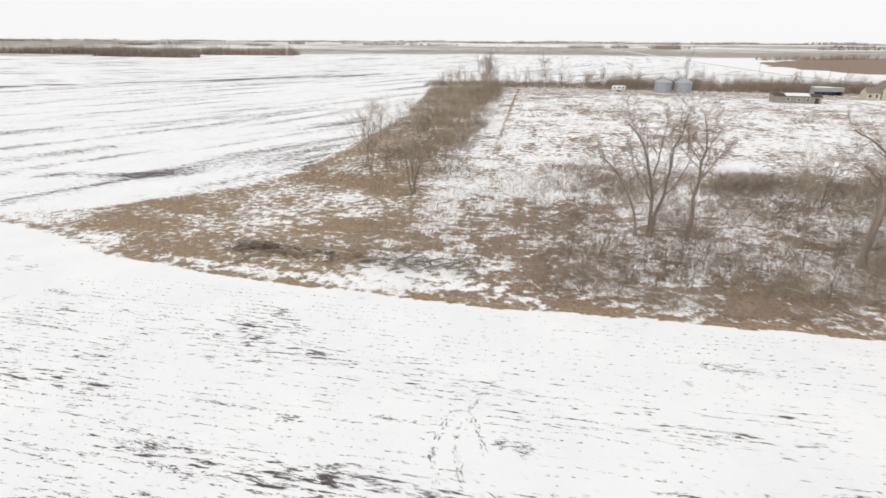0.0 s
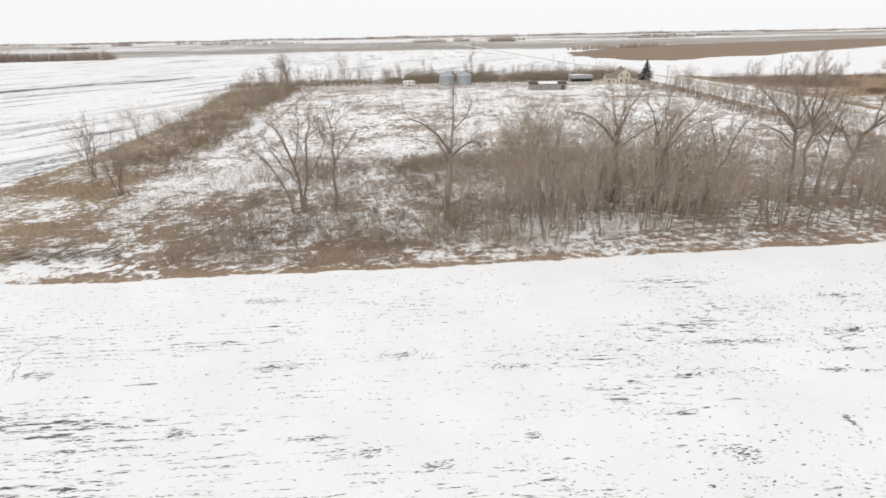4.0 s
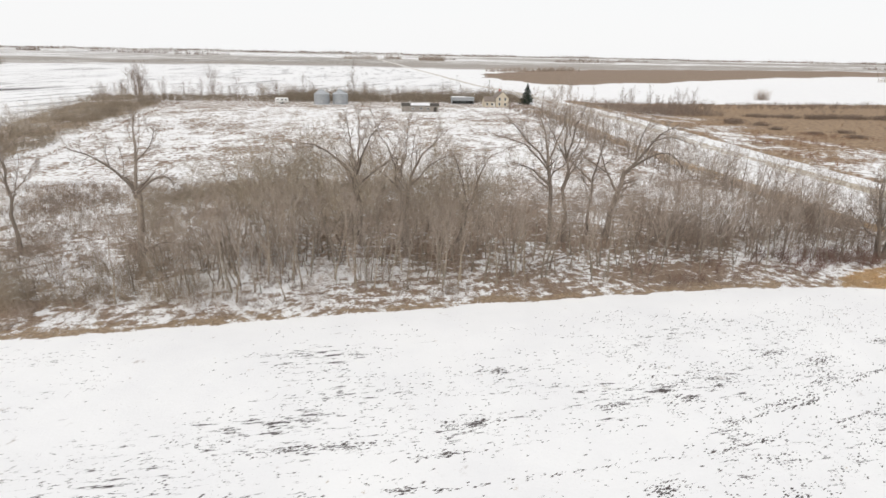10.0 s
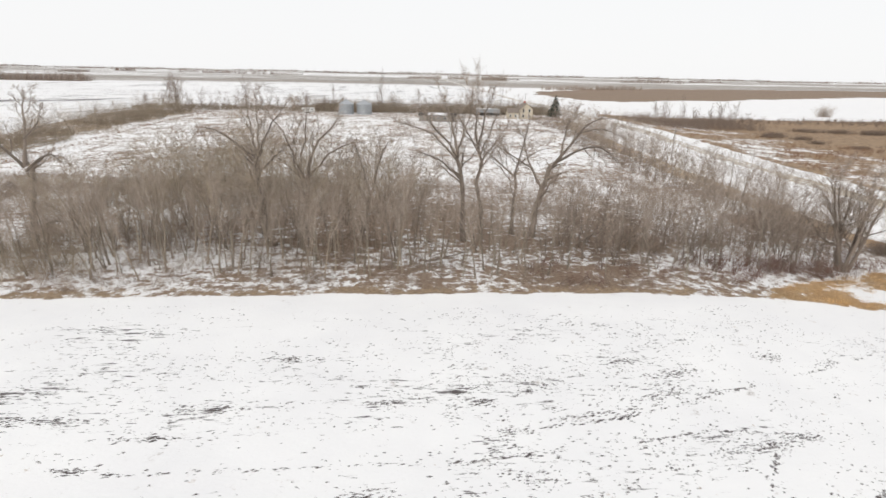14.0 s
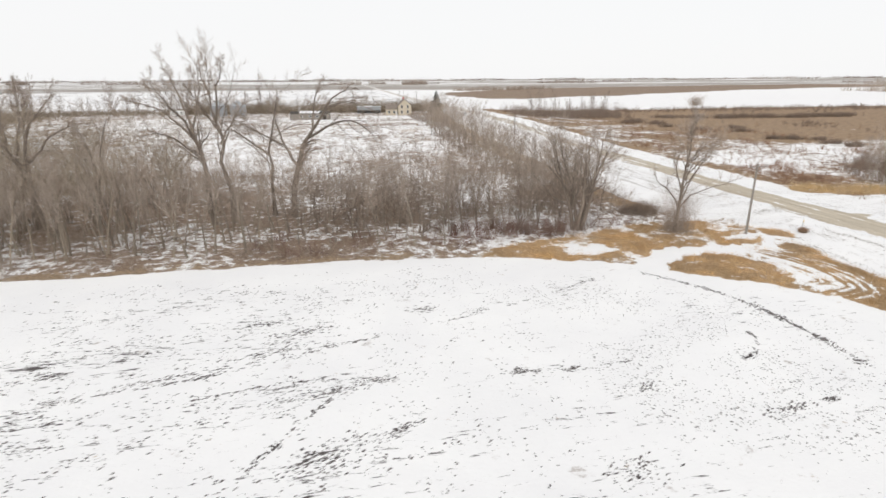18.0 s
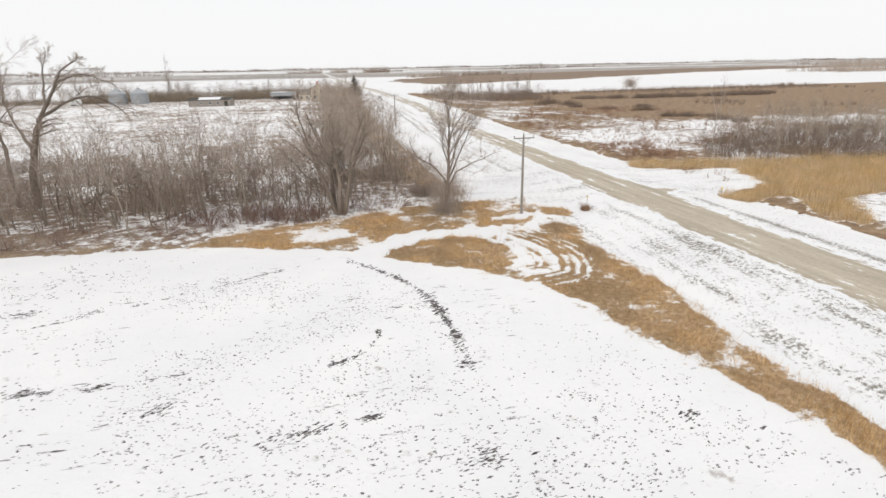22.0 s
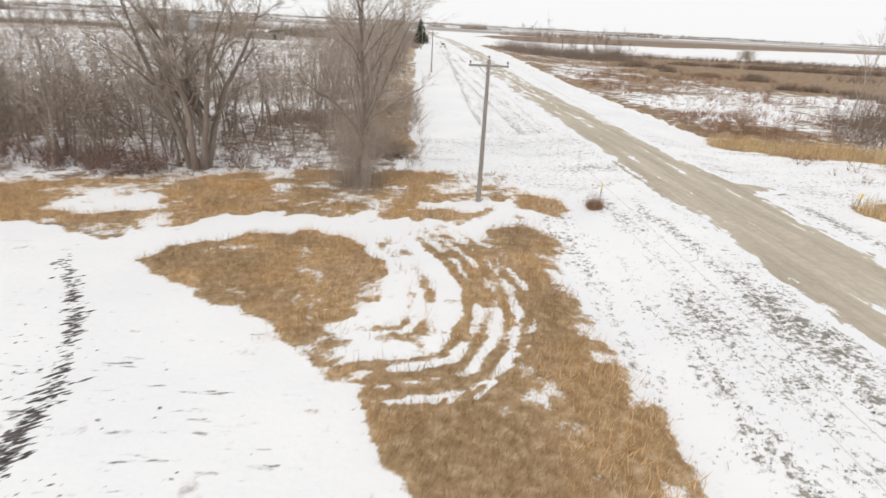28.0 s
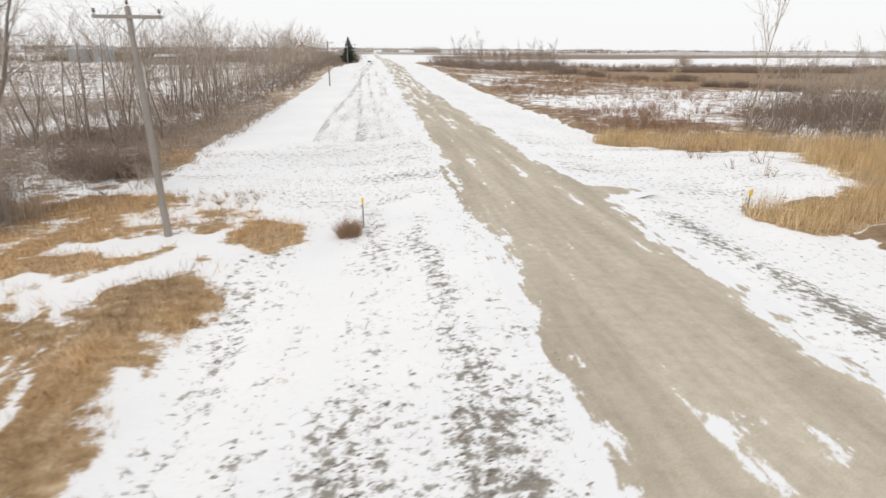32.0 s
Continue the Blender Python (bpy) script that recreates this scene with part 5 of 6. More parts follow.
MARSH_BUSHES = [(257, 152, 2.2, 3.5), (262, 150, 2.4, 3.5), (264, 137, 2.2, 3.0), (263, 129, 2.6, 2.6), (268, 146, 1.8, 2.4), (264, 177, 2.2, 4), (255, 187, 1.8, 4), (272, 190, 2, 4), (249, 229, 2.6, 5), (253, 215, 2.6, 4), (249, 201, 2.2, 3), (245, 222, 2.4, 5), (279, 249, 2.4, 7), (292, 245, 2.8, 7), (305, 240, 3.0, 7), (316, 243, 3.0, 8), (327, 240, 3.2, 8), (341, 236, 3.2, 7), (353, 240, 3.2, 8), (365, 238, 3.0, 8), (377, 243, 2.6, 7)]
for x, y, h, w in MARSH_BUSHES:
    rng = np.random.default_rng(int(x * 7 + y))
    shrubs("marsh_bush", x + rng.normal(0, 0.5 * w, int(16 * w)), y + rng.normal(0, 0.3 * w, int(16 * w)), h * rng.uniform(0.5, 1.0, int(16 * w)), 12, BROWN_TWIGS, "dark rounded leafless bush on the marsh", "bush", int(x), 0.6, 0.03, 3)
xs, ys, r = sown(317, 500, 199, 214, 78, 102, lambda x, y: (cloudy(x, y, 6, 157) > 0.5) * (x > 200 + 0.10 * (y - 78)) * 0.8)
shrubs("rusty_brush", xs, ys, 0.6 + 0.8 * r, 13, RUST_TWIGS, "rust-brown low leafless brush beside the road", "brush", 48, 0.55, 0.018, 3)
xs, ys, r = sown(310, 900, 205, 262, 250, 292, lambda x, y: 0.6 + 0 * x)
shrubs("lakeside_brush", xs, ys, 2.0 + 4.5 * r, 12, HEDGE_TWIGS, "tall leafless brush between road and frozen lake", "brush", 40, 0.4, 0.05)
xs, ys, r = sown(311, 3000, 212, 300, 64, 120, lambda x, y: inside(x, y, [(214, 80), (219, 73.5), (235, 70), (300, 64), (300, 108), (244, 108), (222, 94)]) * 0.9)
shrubs("aspen_underbrush", xs, ys, 1.2 + 4.2 * r * r, 11, BROWN_TWIGS, "leafless underbrush below the aspens", "brush", 41, 0.4, 0.026, 3)

# ---- dry grass ----
xs, ys, r = sown(401, 520000, 132, 176, -12, 76, lambda x, y: np.clip(cover_at("tan", x, y) * 1.3 - 0.30, 0, 1))
worn = cloudy(xs, ys, 4.5, 131) + 0.10 * np.exp(-((xs - 167.5) / 2.5) ** 2 - ((ys - 31) / 4.0) ** 2) + 0.12 * (r - 0.5) > 0.53
grass("dead_grass", xs[~worn], ys[~worn], 0.22 + 0.5 * r[~worn], STRAW, "tawny dead grass standing in thin snow", 51)
grass("weathered_grass", xs[worn], ys[worn], 0.18 + 0.42 * r[worn], WORN_STRAW, "weathered brown dead grass in thin snow", 58)
xs, ys, r = sown(402, 190000, 194, 246, 34, 92, lambda x, y: np.clip(cover_at("tan", x, y) * 1.3 - 0.25, 0, 1))
grass("reed_bed", xs, ys, 0.7 + 1.0 * r, REED, "pale tawny reeds beside the field entrance", 52, 0.2, 0.016, "reeds")
xs, ys, r = sown(403, 300000, -84, 150, 50, 110, lambda x, y: np.clip(cover_at("dull", x, y) * 1.3 - 0.35, 0, 1))
grass("meadow_grass", xs, ys, 0.3 + 0.5 * r, DULL_STRAW, "tawny dead grass between field and woods", 53, 0.4, 0.02)
xs, ys, r = sown(404, 60000, 172, 184, -10, 120, lambda x, y: np.clip(cover_at("turf", x, y) * 0.8, 0, 1))
grass("verge_grass", xs, ys, 0.06 + 0.16 * r, TURF, "short dead turf poking through snow on the verge", 54, 0.6, 0.014)

xs, ys, r = sown(405, 34000, -22, 60, 58, 112, lambda x, y: (y > field_edge(x) + 3) * (cloudy(x, y, 10, 95) > 0.42) * smooth((62 - x) / 25) * 0.8)
grass("dead_stalks", xs, ys, 0.8 + 0.9 * r, FORB, "tall grey dead stalks standing in thin snow", 55, 0.12, 0.022, "weeds")
rng = np.random.default_rng(56)
ys = rng.uniform(128, 290, 260)
shrubs("fence_line_weeds", -8.3 + (133 - ys) * 0.023 + rng.normal(0, 0.35, 260), ys, rng.uniform(0.5, 1.2, 260), 9, FEN, "brown weeds along an old fence line", "brush", 57, 0.4, 0.018)

# ---- clods in the field ----


def clods(name, xs, ys, sizes, label, seed, material=None, angles=0.0, long=1.0):
    rng = np.random.default_rng(seed)
    n = len(xs)
    z = land(xs, ys)
    sizes = sizes * np.where((xs > 118) & (xs < 172), 0.88, np.where(xs < 55, 0.72, 1.0))
    long = long * np.where(xs < 55, 1.7, 1.0)
    sx, sy, sz = sizes * rng.uniform(0.8, 2.2, n) * long, sizes * rng.uniform(0.45, 0.9, n) * np.where(xs < 55, 0.75, 1.0), sizes * rng.uniform(0.2, 0.5, n)
    ca, sa = np.cos(angles + rng.normal(0.1, 0.16, n)), np.sin(angles + rng.normal(0.1, 0.16, n))
    v = np.empty((n, 6, 3))
    for k, (a, b, c) in enumerate(((1, 0.1, 0), (0.1, 1, 0), (-1, -0.1, 0), (-0.1, -1, 0), (0.1, 0, 1), (0, 0, -1))):
        p, q = a * sx * rng.uniform(0.7, 1.2, n), b * sy * rng.uniform(0.7, 1.2, n)
        v[:, k] = np.stack([xs + p * ca - q * sa, ys + p * sa + q * ca, z + c * sz], 1)
    i = np.arange(n)[:, None] * 6
    f = np.concatenate([i + t for t in ([0, 1, 4], [1, 2, 4], [2, 3, 4], [3, 0, 4], [1, 0, 5], [2, 1, 5], [3, 2, 5], [0, 3, 5])])
    return tagged(part(name, tri_mesh(name, v.reshape(-1, 3), f), material or CLOD), label, "soil", kind="stuff")


# bare places in the snow of the field: x, y, half length, half width, turn
BARE_WEST = [(-12.9, 30.7, 1.4, 0.6, 0), (2.3, 31.0, 0.6, 0.5, 0), (-20.7, 26.2, 2, 0.5, -4), (-18.0, 24.6, 2.4, 0.4, -4), (-18.2, 31.2, 3, 0.25, -2), (-5.3, 32.0, 1.8, 0.25, -2), (-40.1, 38.5, 3.5, 0.3, -4), (-46.0, 45.0, 3, 0.4, -8), (-7.8, 26.3, 1.2, 0.2, 0), (18.7, 21.9, 1, 0.6, 0), (3.9, 30.8, 1, 0.7, 0), (11.9, 20.7, 3, 0.35, 0), (13.7, 28.6, 2, 0.2, 0), (20.2, 43.5, 3.6, 0.8, -4), (24.8, 30.2, 3.2, 0.6, 2), (29.3, 20.7, 2.2, 0.3, 0), (32.8, 19.0, 2.6, 0.5, 0)]
BARE_MID = [(36.0, 31.3, 2.4, 0.6, 0), (38.3, 17.2, 1.4, 0.6, 0), (45.3, 19.6, 0.5, 0.4, 0), (45.3, 28.5, 1.8, 0.3, 3), (59.5, 16.5, 1.6, 1.0, 0), (59.6, 25.9, 1.8, 0.25, 2), (65.1, 30.8, 3, 0.5, 0), (69.3, 19.2, 0.3, 0.9, 0), (69.5, 30.5, 3.5, 0.5, 0), (73.0, 25.6, 1.5, 0.35, 0), (76.4, 28.6, 3, 0.4, 0), (79.1, 31.7, 2.6, 0.7, 0), (83.2, 38.9, 2.6, 0.6, 0), (91.5, 32.4, 1.8, 0.4, 4), (91.1, 23.0, 1.6, 0.9, 10)]
BARE_EAST = [(98.8, 32.4, 1.2, 0.5, 8), (100.9, 28.9, 1.2, 0.6, 8), (97.5, 19.8, 2.6, 1.2, 20), (111.6, 38.1, 2, 0.7, 10), (115.3, 36.0, 2.5, 0.8, 12), (125.5, 38.8, 1.6, 0.8, 0), (129.9, 37.7, 1.2, 0.5, 20), (106.6, 30.6, 3.5, 0.4, 12), (112.5, 32.9, 2.5, 0.5, 14), (118.0, 27.1, 2.5, 0.6, 10), (120.8, 27.7, 1.6, 0.6, 10), (117.4, 20.8, 3.4, 1.1, 24), (121.7, 22.2, 2, 0.5, 24)]
BARE_CORNER = [(130.2, 27.3, 1.1, 0.4, 0), (133.9, 26.8, 1.1, 0.4, 0), (138.0, 23.9, 0.8, 0.5, 30), (133.3, 16.8, 1.5, 1, 20), (147.1, 26.1, 0.7, 0.3, 20), (148.4, 20.4, 0.6, 0.3, 0), (154.3, 24.0, 0.6, 0.5, 0), (153.3, 16.3, 1.2, 0.9, 0), (163.8, 16.7, 0.6, 0.5, 0), (145.2, 20.0, 1.6, 0.6, 15)]
rng = np.random.default_rng(71)
bx, by, bs, ba = [], [], [], []
for x, y, a, b, turn in BARE_WEST + BARE_MID + BARE_EAST + BARE_CORNER:
    m = int(34 + 46 * a * b)
    u, v = rng.normal(0, 0.5, m) * a, rng.normal(0, 0.5, m) * b
    c, s = math.cos(radians(turn)), math.sin(radians(turn))
    bx += list(x + u * c - v * s)
    by += list(y + u * s + v * c)
    bs += list(rng.uniform(0.035, 0.11, m))
    ba += [radians(turn)] * m
# the furrow that runs from the field's corner
for k in range(850):
    u = rng.uniform(0, 1) if k % 3 else rng.uniform(0.55, 0.9)
    wide = 0.10 + 0.20 * grain(u * 30, 0.0, 2.0, 129)
    bx.append(np.interp(u, [0, 0.12, 0.3, 0.5, 0.68, 0.88, 1], [148.6, 150.6, 152.6, 154.0, 154.5, 154.6, 154.5]) + rng.normal(0, wide))
    by.append(np.interp(u, [0, 0.12, 0.3, 0.5, 0.68, 0.88, 1], [43.9, 41.4, 38.2, 34.6, 31.0, 27.2, 24.2]) + rng.normal(0, 0.2))
    ba.append(0.4)
    bs.append(rng.uniform(0.04, 0.13) * (0.6 if grain(u * 60, 0.0, 2.2, 121) < 0.42 else 1.0))
# furrows and wheel tracks: points along each, and how many clods lie on it
TRACKS = [
    ([(0.5, 25.9), (-0.6, 29.6), (-0.8, 31.8), (0.3, 36.0)], 90),
    ([(-1.2, 26.1), (-2.1, 29.3), (-2.1, 31.6), (-1.4, 34.0)], 90),
    ([(73, 25.1), (86, 25.6), (96.4, 25.9), (103, 26.7)], 170),
    ([(97, 28.3), (108.6, 30.2), (121, 34.2), (130.6, 37.3), (137, 40.0), (145, 43.8)], 330),
    ([(105.3, 29.6), (109, 30.3), (114, 32.7), (121, 34.1)], 130),
    ([(108.3, 27.5), (115, 28.6), (121.5, 28.1)], 130),
    ([(129, 27.1), (134.3, 27.0), (139.2, 27.2)], 80),
    ([(147.0, 25.9), (148.4, 26.8), (149.8, 28.6), (149.8, 29.8)], 90),
    ([(118.3, 27.1), (113.5, 20.2)], 120),
    ([(1.8, 28.9), (0.2, 33), (0.5, 37.3), (5.7, 36.8)], 90),
    ([(2.0, 27), (4.5, 24.5), (8.1, 22.5), (14, 21.8)], 90),
]
for line, m in TRACKS:
    u = np.linspace(0, 1, len(line))
    f = np.sort(rng.uniform(0, 1, m) ** 1.0)
    f = f[grain(f * 40, f * 0, 1.5, 97) > 0.3]
    bx += list(np.interp(f, u, [p[0] for p in line]) + rng.normal(0, 0.14, len(f)))
    by += list(np.interp(f, u, [p[1] for p in line]) + rng.normal(0, 0.10, len(f)))
    bs += list(rng.uniform(0.04, 0.12, len(f)))
    ba += list(np.interp(f, u[:-1], [math.atan2(q[1] - p[1], q[0] - p[0]) for p, q in zip(line, line[1:])]))
clods("bare_soil_patches", np.array(bx), np.array(by), np.array(bs), "patches of black soil clods bared in the snowy field", 72, angles=np.array(ba), long=1.35)


def cloddy(x, y):
    """Where clods show: in bands along the tillage, and in loose patches towards the corner."""
    base = np.clip((cover_at("soil", x, y) * 1.15 + 0.015 + 0.06 * (x < 45)) * np.where(x > 95, 1.9, np.where(x < 50, 1.5, 1.0)), 0, 1)
    streaks = 0.10 + 0.90 * (grain(x * np.where(x < 60, 0.3, 0.8), y - 0.30 * np.maximum(0, x - 92), 0.9, 93) > 0.5)
    corner = smooth((x - 128) / 10)
    loose = np.clip(3.4 * (cloudy(x + 0.5 * y, y - 0.4 * x, 8, 125) - 0.46), 0.015 + 0.06 * smooth((x - 150) / 4), 1) * smooth((field_edge(x) - y - 5) / 8)
    return base * streaks * (1 - corner) + corner * np.minimum(1, 1.7 * loose) * (0.3 + 0.7 * (grain(x, y, 0.7, 127) > 0.45))


xs, ys, r = sown(501, 200000, -48, 168, -8, 50, cloddy)
rows = np.round(ys / 0.8) * 0.8 + 0.07 * np.sin(xs) + (ys - np.round(ys / 0.8) * 0.8) * 0.22
ys = np.where(xs < 62 - 25 * r, rows, ys)
clods("field_clods", xs, ys, 0.04 + 0.075 * r ** 1.6, "dark soil clods poking through snow in rows", 73, angles=0.42 * smooth((xs - 92) / 30) + 1.2 * np.sin(977.0 * xs) * smooth((xs - 126) / 8), long=1.0 - 0.45 * smooth((xs - 126) / 8))
xs, ys, r = sown(502, 70000, 174, 183, -10, 60, lambda x, y: np.clip(cover_at("turf", x, y) * 2.0 - 0.5, 0, 1) * (0.15 + 0.85 * (cloudy(x, y * 0.5, 0.7, 123) > 0.52)))
clods("verge_clods", xs, ys, 0.02 + 0.05 * r * r, "frozen clods of earth and turf on the snowy verge", 74, TURF)

# ---- utility poles and wires ----


def utility_pole(x, y, height, lean=0.0):
    ob = thing("utility_pole", x, y, float(land(x, y)), 0, "grey wooden utility pole with a crossarm beside the road", "utility pole", "utility poles along the road")
    bm = new_rod((0, 0, -0.4), (lean, 0, height), 0.16, 0.105, sides=14)
    part("post", bm, POLE_WOOD, ob)
    arm = part("crossarm", new_box(-1.22, 1.22, -0.19, -0.09, height - 0.42, height - 0.30, bevel=0.012), POLE_WOOD, ob)
    for s in (-1, 1):
        part("brace", new_rod((s * 0.62, -0.2, height - 0.42), (0, -0.15, height - 1.0), 0.018, sides=6), GREY_PAINT, ob)
    for px, pz, py in ((-1.14, height - 0.30, -0.14), (1.14, height - 0.30, -0.14), (0, height, 0)):
        ins = part("insulator", new_rod((px, py, pz), (px, py, pz + 0.09), 0.018, sides=6), GREY_PAINT, ob)
        bm = bmesh.new()
        for r0, r1, z0, z1 in ((0.03, 0.06, 0.07, 0.11), (0.06, 0.05, 0.11, 0.15), (0.035, 0.045, 0.15, 0.19), (0.045, 0.025, 0.19, 0.22)):
            rod(bm, (px, py, pz + z0), (px, py, pz + z1), r0, r1, 10)
        part("shell", bm, PORCELAIN, ins)
    return ob


POLES = [(169.3, -72), (169.4, 54.5), (169.4, 154.0), (169.0, 268.0), (169.2, 380.0), (169.6, 500.0)]
for x, y in POLES:
    utility_pole(x, y, 9.0)
for dx, dz in ((-1.14, 8.92), (0, 9.2), (1.14, 8.92), (0.14, 7.5)):
    curve = bpy.data.curves.new("power_line", "CURVE")
    curve.dimensions, curve.bevel_depth, curve.bevel_resolution = "3D", 0.0022, 1
    pts = []
    for (x0, y0), (x1, y1) in zip(POLES, POLES[1:]):
        for k in range(12):
            u = k / 12
            z = float(land(x0, y0)) * (1 - u) + float(land(x1, y1)) * u + dz - 4 * (1.0 if y0 < 0 else 0.6) * u * (1 - u)
            pts.append((x0 + (x1 - x0) * u + dx, y0 + (y1 - y0) * u - 0.14 * (dx != 0), z))
    line = curve.splines.new("POLY")
    line.points.add(len(pts) - 1)
    for p, c in zip(line.points, pts):
        p.co = (*c, 1)
    curve.materials.append(WIRE)
    tagged(new("power_line", curve), "thin sagging power line strung between the poles", "wire", "power lines")


# ---- markers by the field entrances ----
def marker(x, y, height, width, label, tip):
    ob = thing("marker_post", x, y, float(land(x, y)), 12, label, "marker post", "marker posts")
    part("stake", new_box(-0.03, 0.03, -0.02, 0.02, -0.25, height, bevel=0.006), GREY_PAINT, ob)
    part("reflector", new_box(-width, width, -0.035, -0.021, height - 0.3, height + 0.02, bevel=0.006), tip, ob)


marker(177.7, 54.6, 1.4, 0.05, "grey marker post with a yellow tip beside a clump of weeds", YELLOW)
marker(196.6, 55.0, 1.3, 0.12, "yellow marker sign on a post before reeds", YELLOW)
xs, ys, r = sown(601, 500, 176.7, 177.5, 53.3, 54.1, lambda x, y: 1.0 + 0 * x)
shrubs("ditch_weeds", xs[:70], ys[:70], 0.5 + 0.5 * r[:70], 10, FEN, "brown weeds beside a marker post in the ditch", "brush", 61, 0.4, 0.012)


rng = np.random.default_rng(62)
xs = rng.uniform(166.5, 172.5, 60)
shrubs("verge_weeds", xs, 60.2 + 0.1 * (172 - xs) + rng.normal(0, 0.9, 60), rng.uniform(0.2, 0.6, 60), 12, DULL_STRAW, "low brown weeds along the edge of the snowy drive", "brush", 63, 0.6, 0.010)


# ---- the farmyard ----
def grain_bin(x, y, radius, wall):
    ob = thing("grain_bin", x, y, float(land(x, y)), 0, "round galvanised steel grain bin with a conical roof", "grain bin", "grain bins")
    part("foundation", new_rod((0, 0, -0.3), (0, 0, 0.15), radius + 0.15, sides=40), SNOW, ob)
    for k in range(6):
        z = 0.15 + k * wall / 6
        bm = bmesh.new()
        rod(bm, (0, 0, z), (0, 0, z + wall / 6 - 0.04), radius, sides=40)
        rod(bm, (0, 0, z + wall / 6 - 0.07), (0, 0, z + wall / 6), radius + 0.03, sides=40)
        part("wall_ring", bm, STEEL, ob)
    top = wall + 0.15
    roof = part("roof", new_rod((0, 0, top), (0, 0, top + radius * 0.52), radius + 0.18, 0.35, sides=40), ROOF_STEEL, ob)
    for k in range(20):
        a = k * math.pi / 10
        c, s = math.cos(a), math.sin(a)
        part("rib", new_rod((c * (radius + 0.15), s * (radius + 0.15), top + 0.03), (c * 0.38, s * 0.38, top + radius * 0.52 + 0.03), 0.04, sides=5), STEEL, roof)
    part("cap", new_rod((0, 0, top + radius * 0.52), (0, 0, top + radius * 0.52 + 0.35), 0.42, 0.36, sides=16), STEEL, ob)
    part("hatch", new_box(-0.4, 0.4, -radius - 0.07, -radius + 0.06, 0.9, 2.2, bevel=0.02), ROOF_STEEL, ob)
    for k in range(12):
        part("rung", new_box(0.9, 1.3, -radius - 0.08, -radius - 0.03, 0.5 + k * 0.4, 0.54 + k * 0.4), GREY_PAINT, ob)


def gable(w, d, eave, ridge):
    """Walls of a gabled building, ridge along x."""
    bm = bmesh.new()
    p = [(-w / 2, -d / 2, -0.3), (w / 2, -d / 2, -0.3), (w / 2, d / 2, -0.3), (-w / 2, d / 2, -0.3), (-w / 2, -d / 2, eave), (w / 2, -d / 2, eave), (w / 2, d / 2, eave), (-w / 2, d / 2, eave), (-w / 2, 0, ridge), (w / 2, 0, ridge)]
    v = [bm.verts.new(c) for c in p]
    for f in ((0, 3, 2, 1), (0, 1, 5, 4), (2, 3, 7, 6), (1, 2, 6, 9, 5), (3, 0, 4, 8, 7), (4, 5, 9, 8), (6, 7, 8, 9)):
        bm.faces.new([v[k] for k in f])
    return bm


def roof_plane(w, d, eave, ridge, side, over=0.35, thick=0.12):
    """One slope of the roof, as a slab."""
    bm = bmesh.new()
    run, rise = d / 2, ridge - eave
    y0, z0 = side * (run + over), eave - rise * over / run
    p = [(-w / 2 - over, y0, z0), (w / 2 + over, y0, z0), (w / 2 + over, 0, ridge), (-w / 2 - over, 0, ridge)]
    low = [bm.verts.new(c) for c in p]
    top = [bm.verts.new((a, b, c + thick)) for a, b, c in p]
    bm.faces.new(low), bm.faces.new(top)
    for k in range(4):
        bm.faces.new((low[k], low[(k + 1) % 4], top[(k + 1) % 4], top[k]))
    bmesh.ops.recalc_face_normals(bm, faces=bm.faces)
    return bm


def window(parent, x, y, z, w, h, face):
    """A window on a wall; face turns it about z."""
    m = Matrix.Translation((x, y, z)) @ Matrix.Rotation(radians(face), 4, "Z")

    def put(bm):
        bmesh.ops.transform(bm, matrix=m, verts=bm.verts)
        return bm

    ob = part("window", put(new_box(-w / 2, w / 2, -0.05, 0.02, -h / 2, h / 2)), GLASS, parent)
    bm = bmesh.new()
    for x0, x1, z0, z1 in ((-w / 2 - 0.09, -w / 2, -h / 2, h / 2), (w / 2, w / 2 + 0.09, -h / 2, h / 2), (-w / 2 - 0.09, w / 2 + 0.09, h / 2, h / 2 + 0.1), (-w / 2 - 0.09, w / 2 + 0.09, -h / 2 - 0.1, -h / 2), (-w / 2, w / 2, -0.025, 0.025)):
        box(bm, x0, x1, -0.09, 0.0, z0, z1)
    part("frame", put(bm), WHITE, ob)


grain_bin(57.5, 287.5, 3.9, 5.0)
grain_bin(66.8, 288.2, 3.9, 5.0)

barn = thing("barn", 104, 255.5, float(land(104, 255.5)) - 0.05, -6, "long low grey wooden barn with a patchy snow-covered roof", "barn")
part("wall", gable(17.0, 8.0, 2.7, 3.5), GREY_WOOD, barn)
for side in (-1, 1):
    roof = part("roof", roof_plane(17.0, 8.0, 2.75, 3.55, side), DARK_WOOD, barn)
    part("snow_cover", roof_plane(9.5 + side, 7.8, 2.90, 3.70, side, 0.2, 0.10), SNOW, roof)
for k in range(28):
    part("board", new_box(-8.5 + k * 0.6, -7.93 + k * 0.6, -4.05, -3.99, -0.1, 2.66), GREY_WOOD, barn)
for x in (-3.4, 0.4, 3.6):
    window(barn, x, -4.06, 1.5, 1.1, 0.8, 0)
part("door", new_box(6.2, 7.6, -4.12, -4.06, 0, 2.2, bevel=0.02), DARK_WOOD, barn)

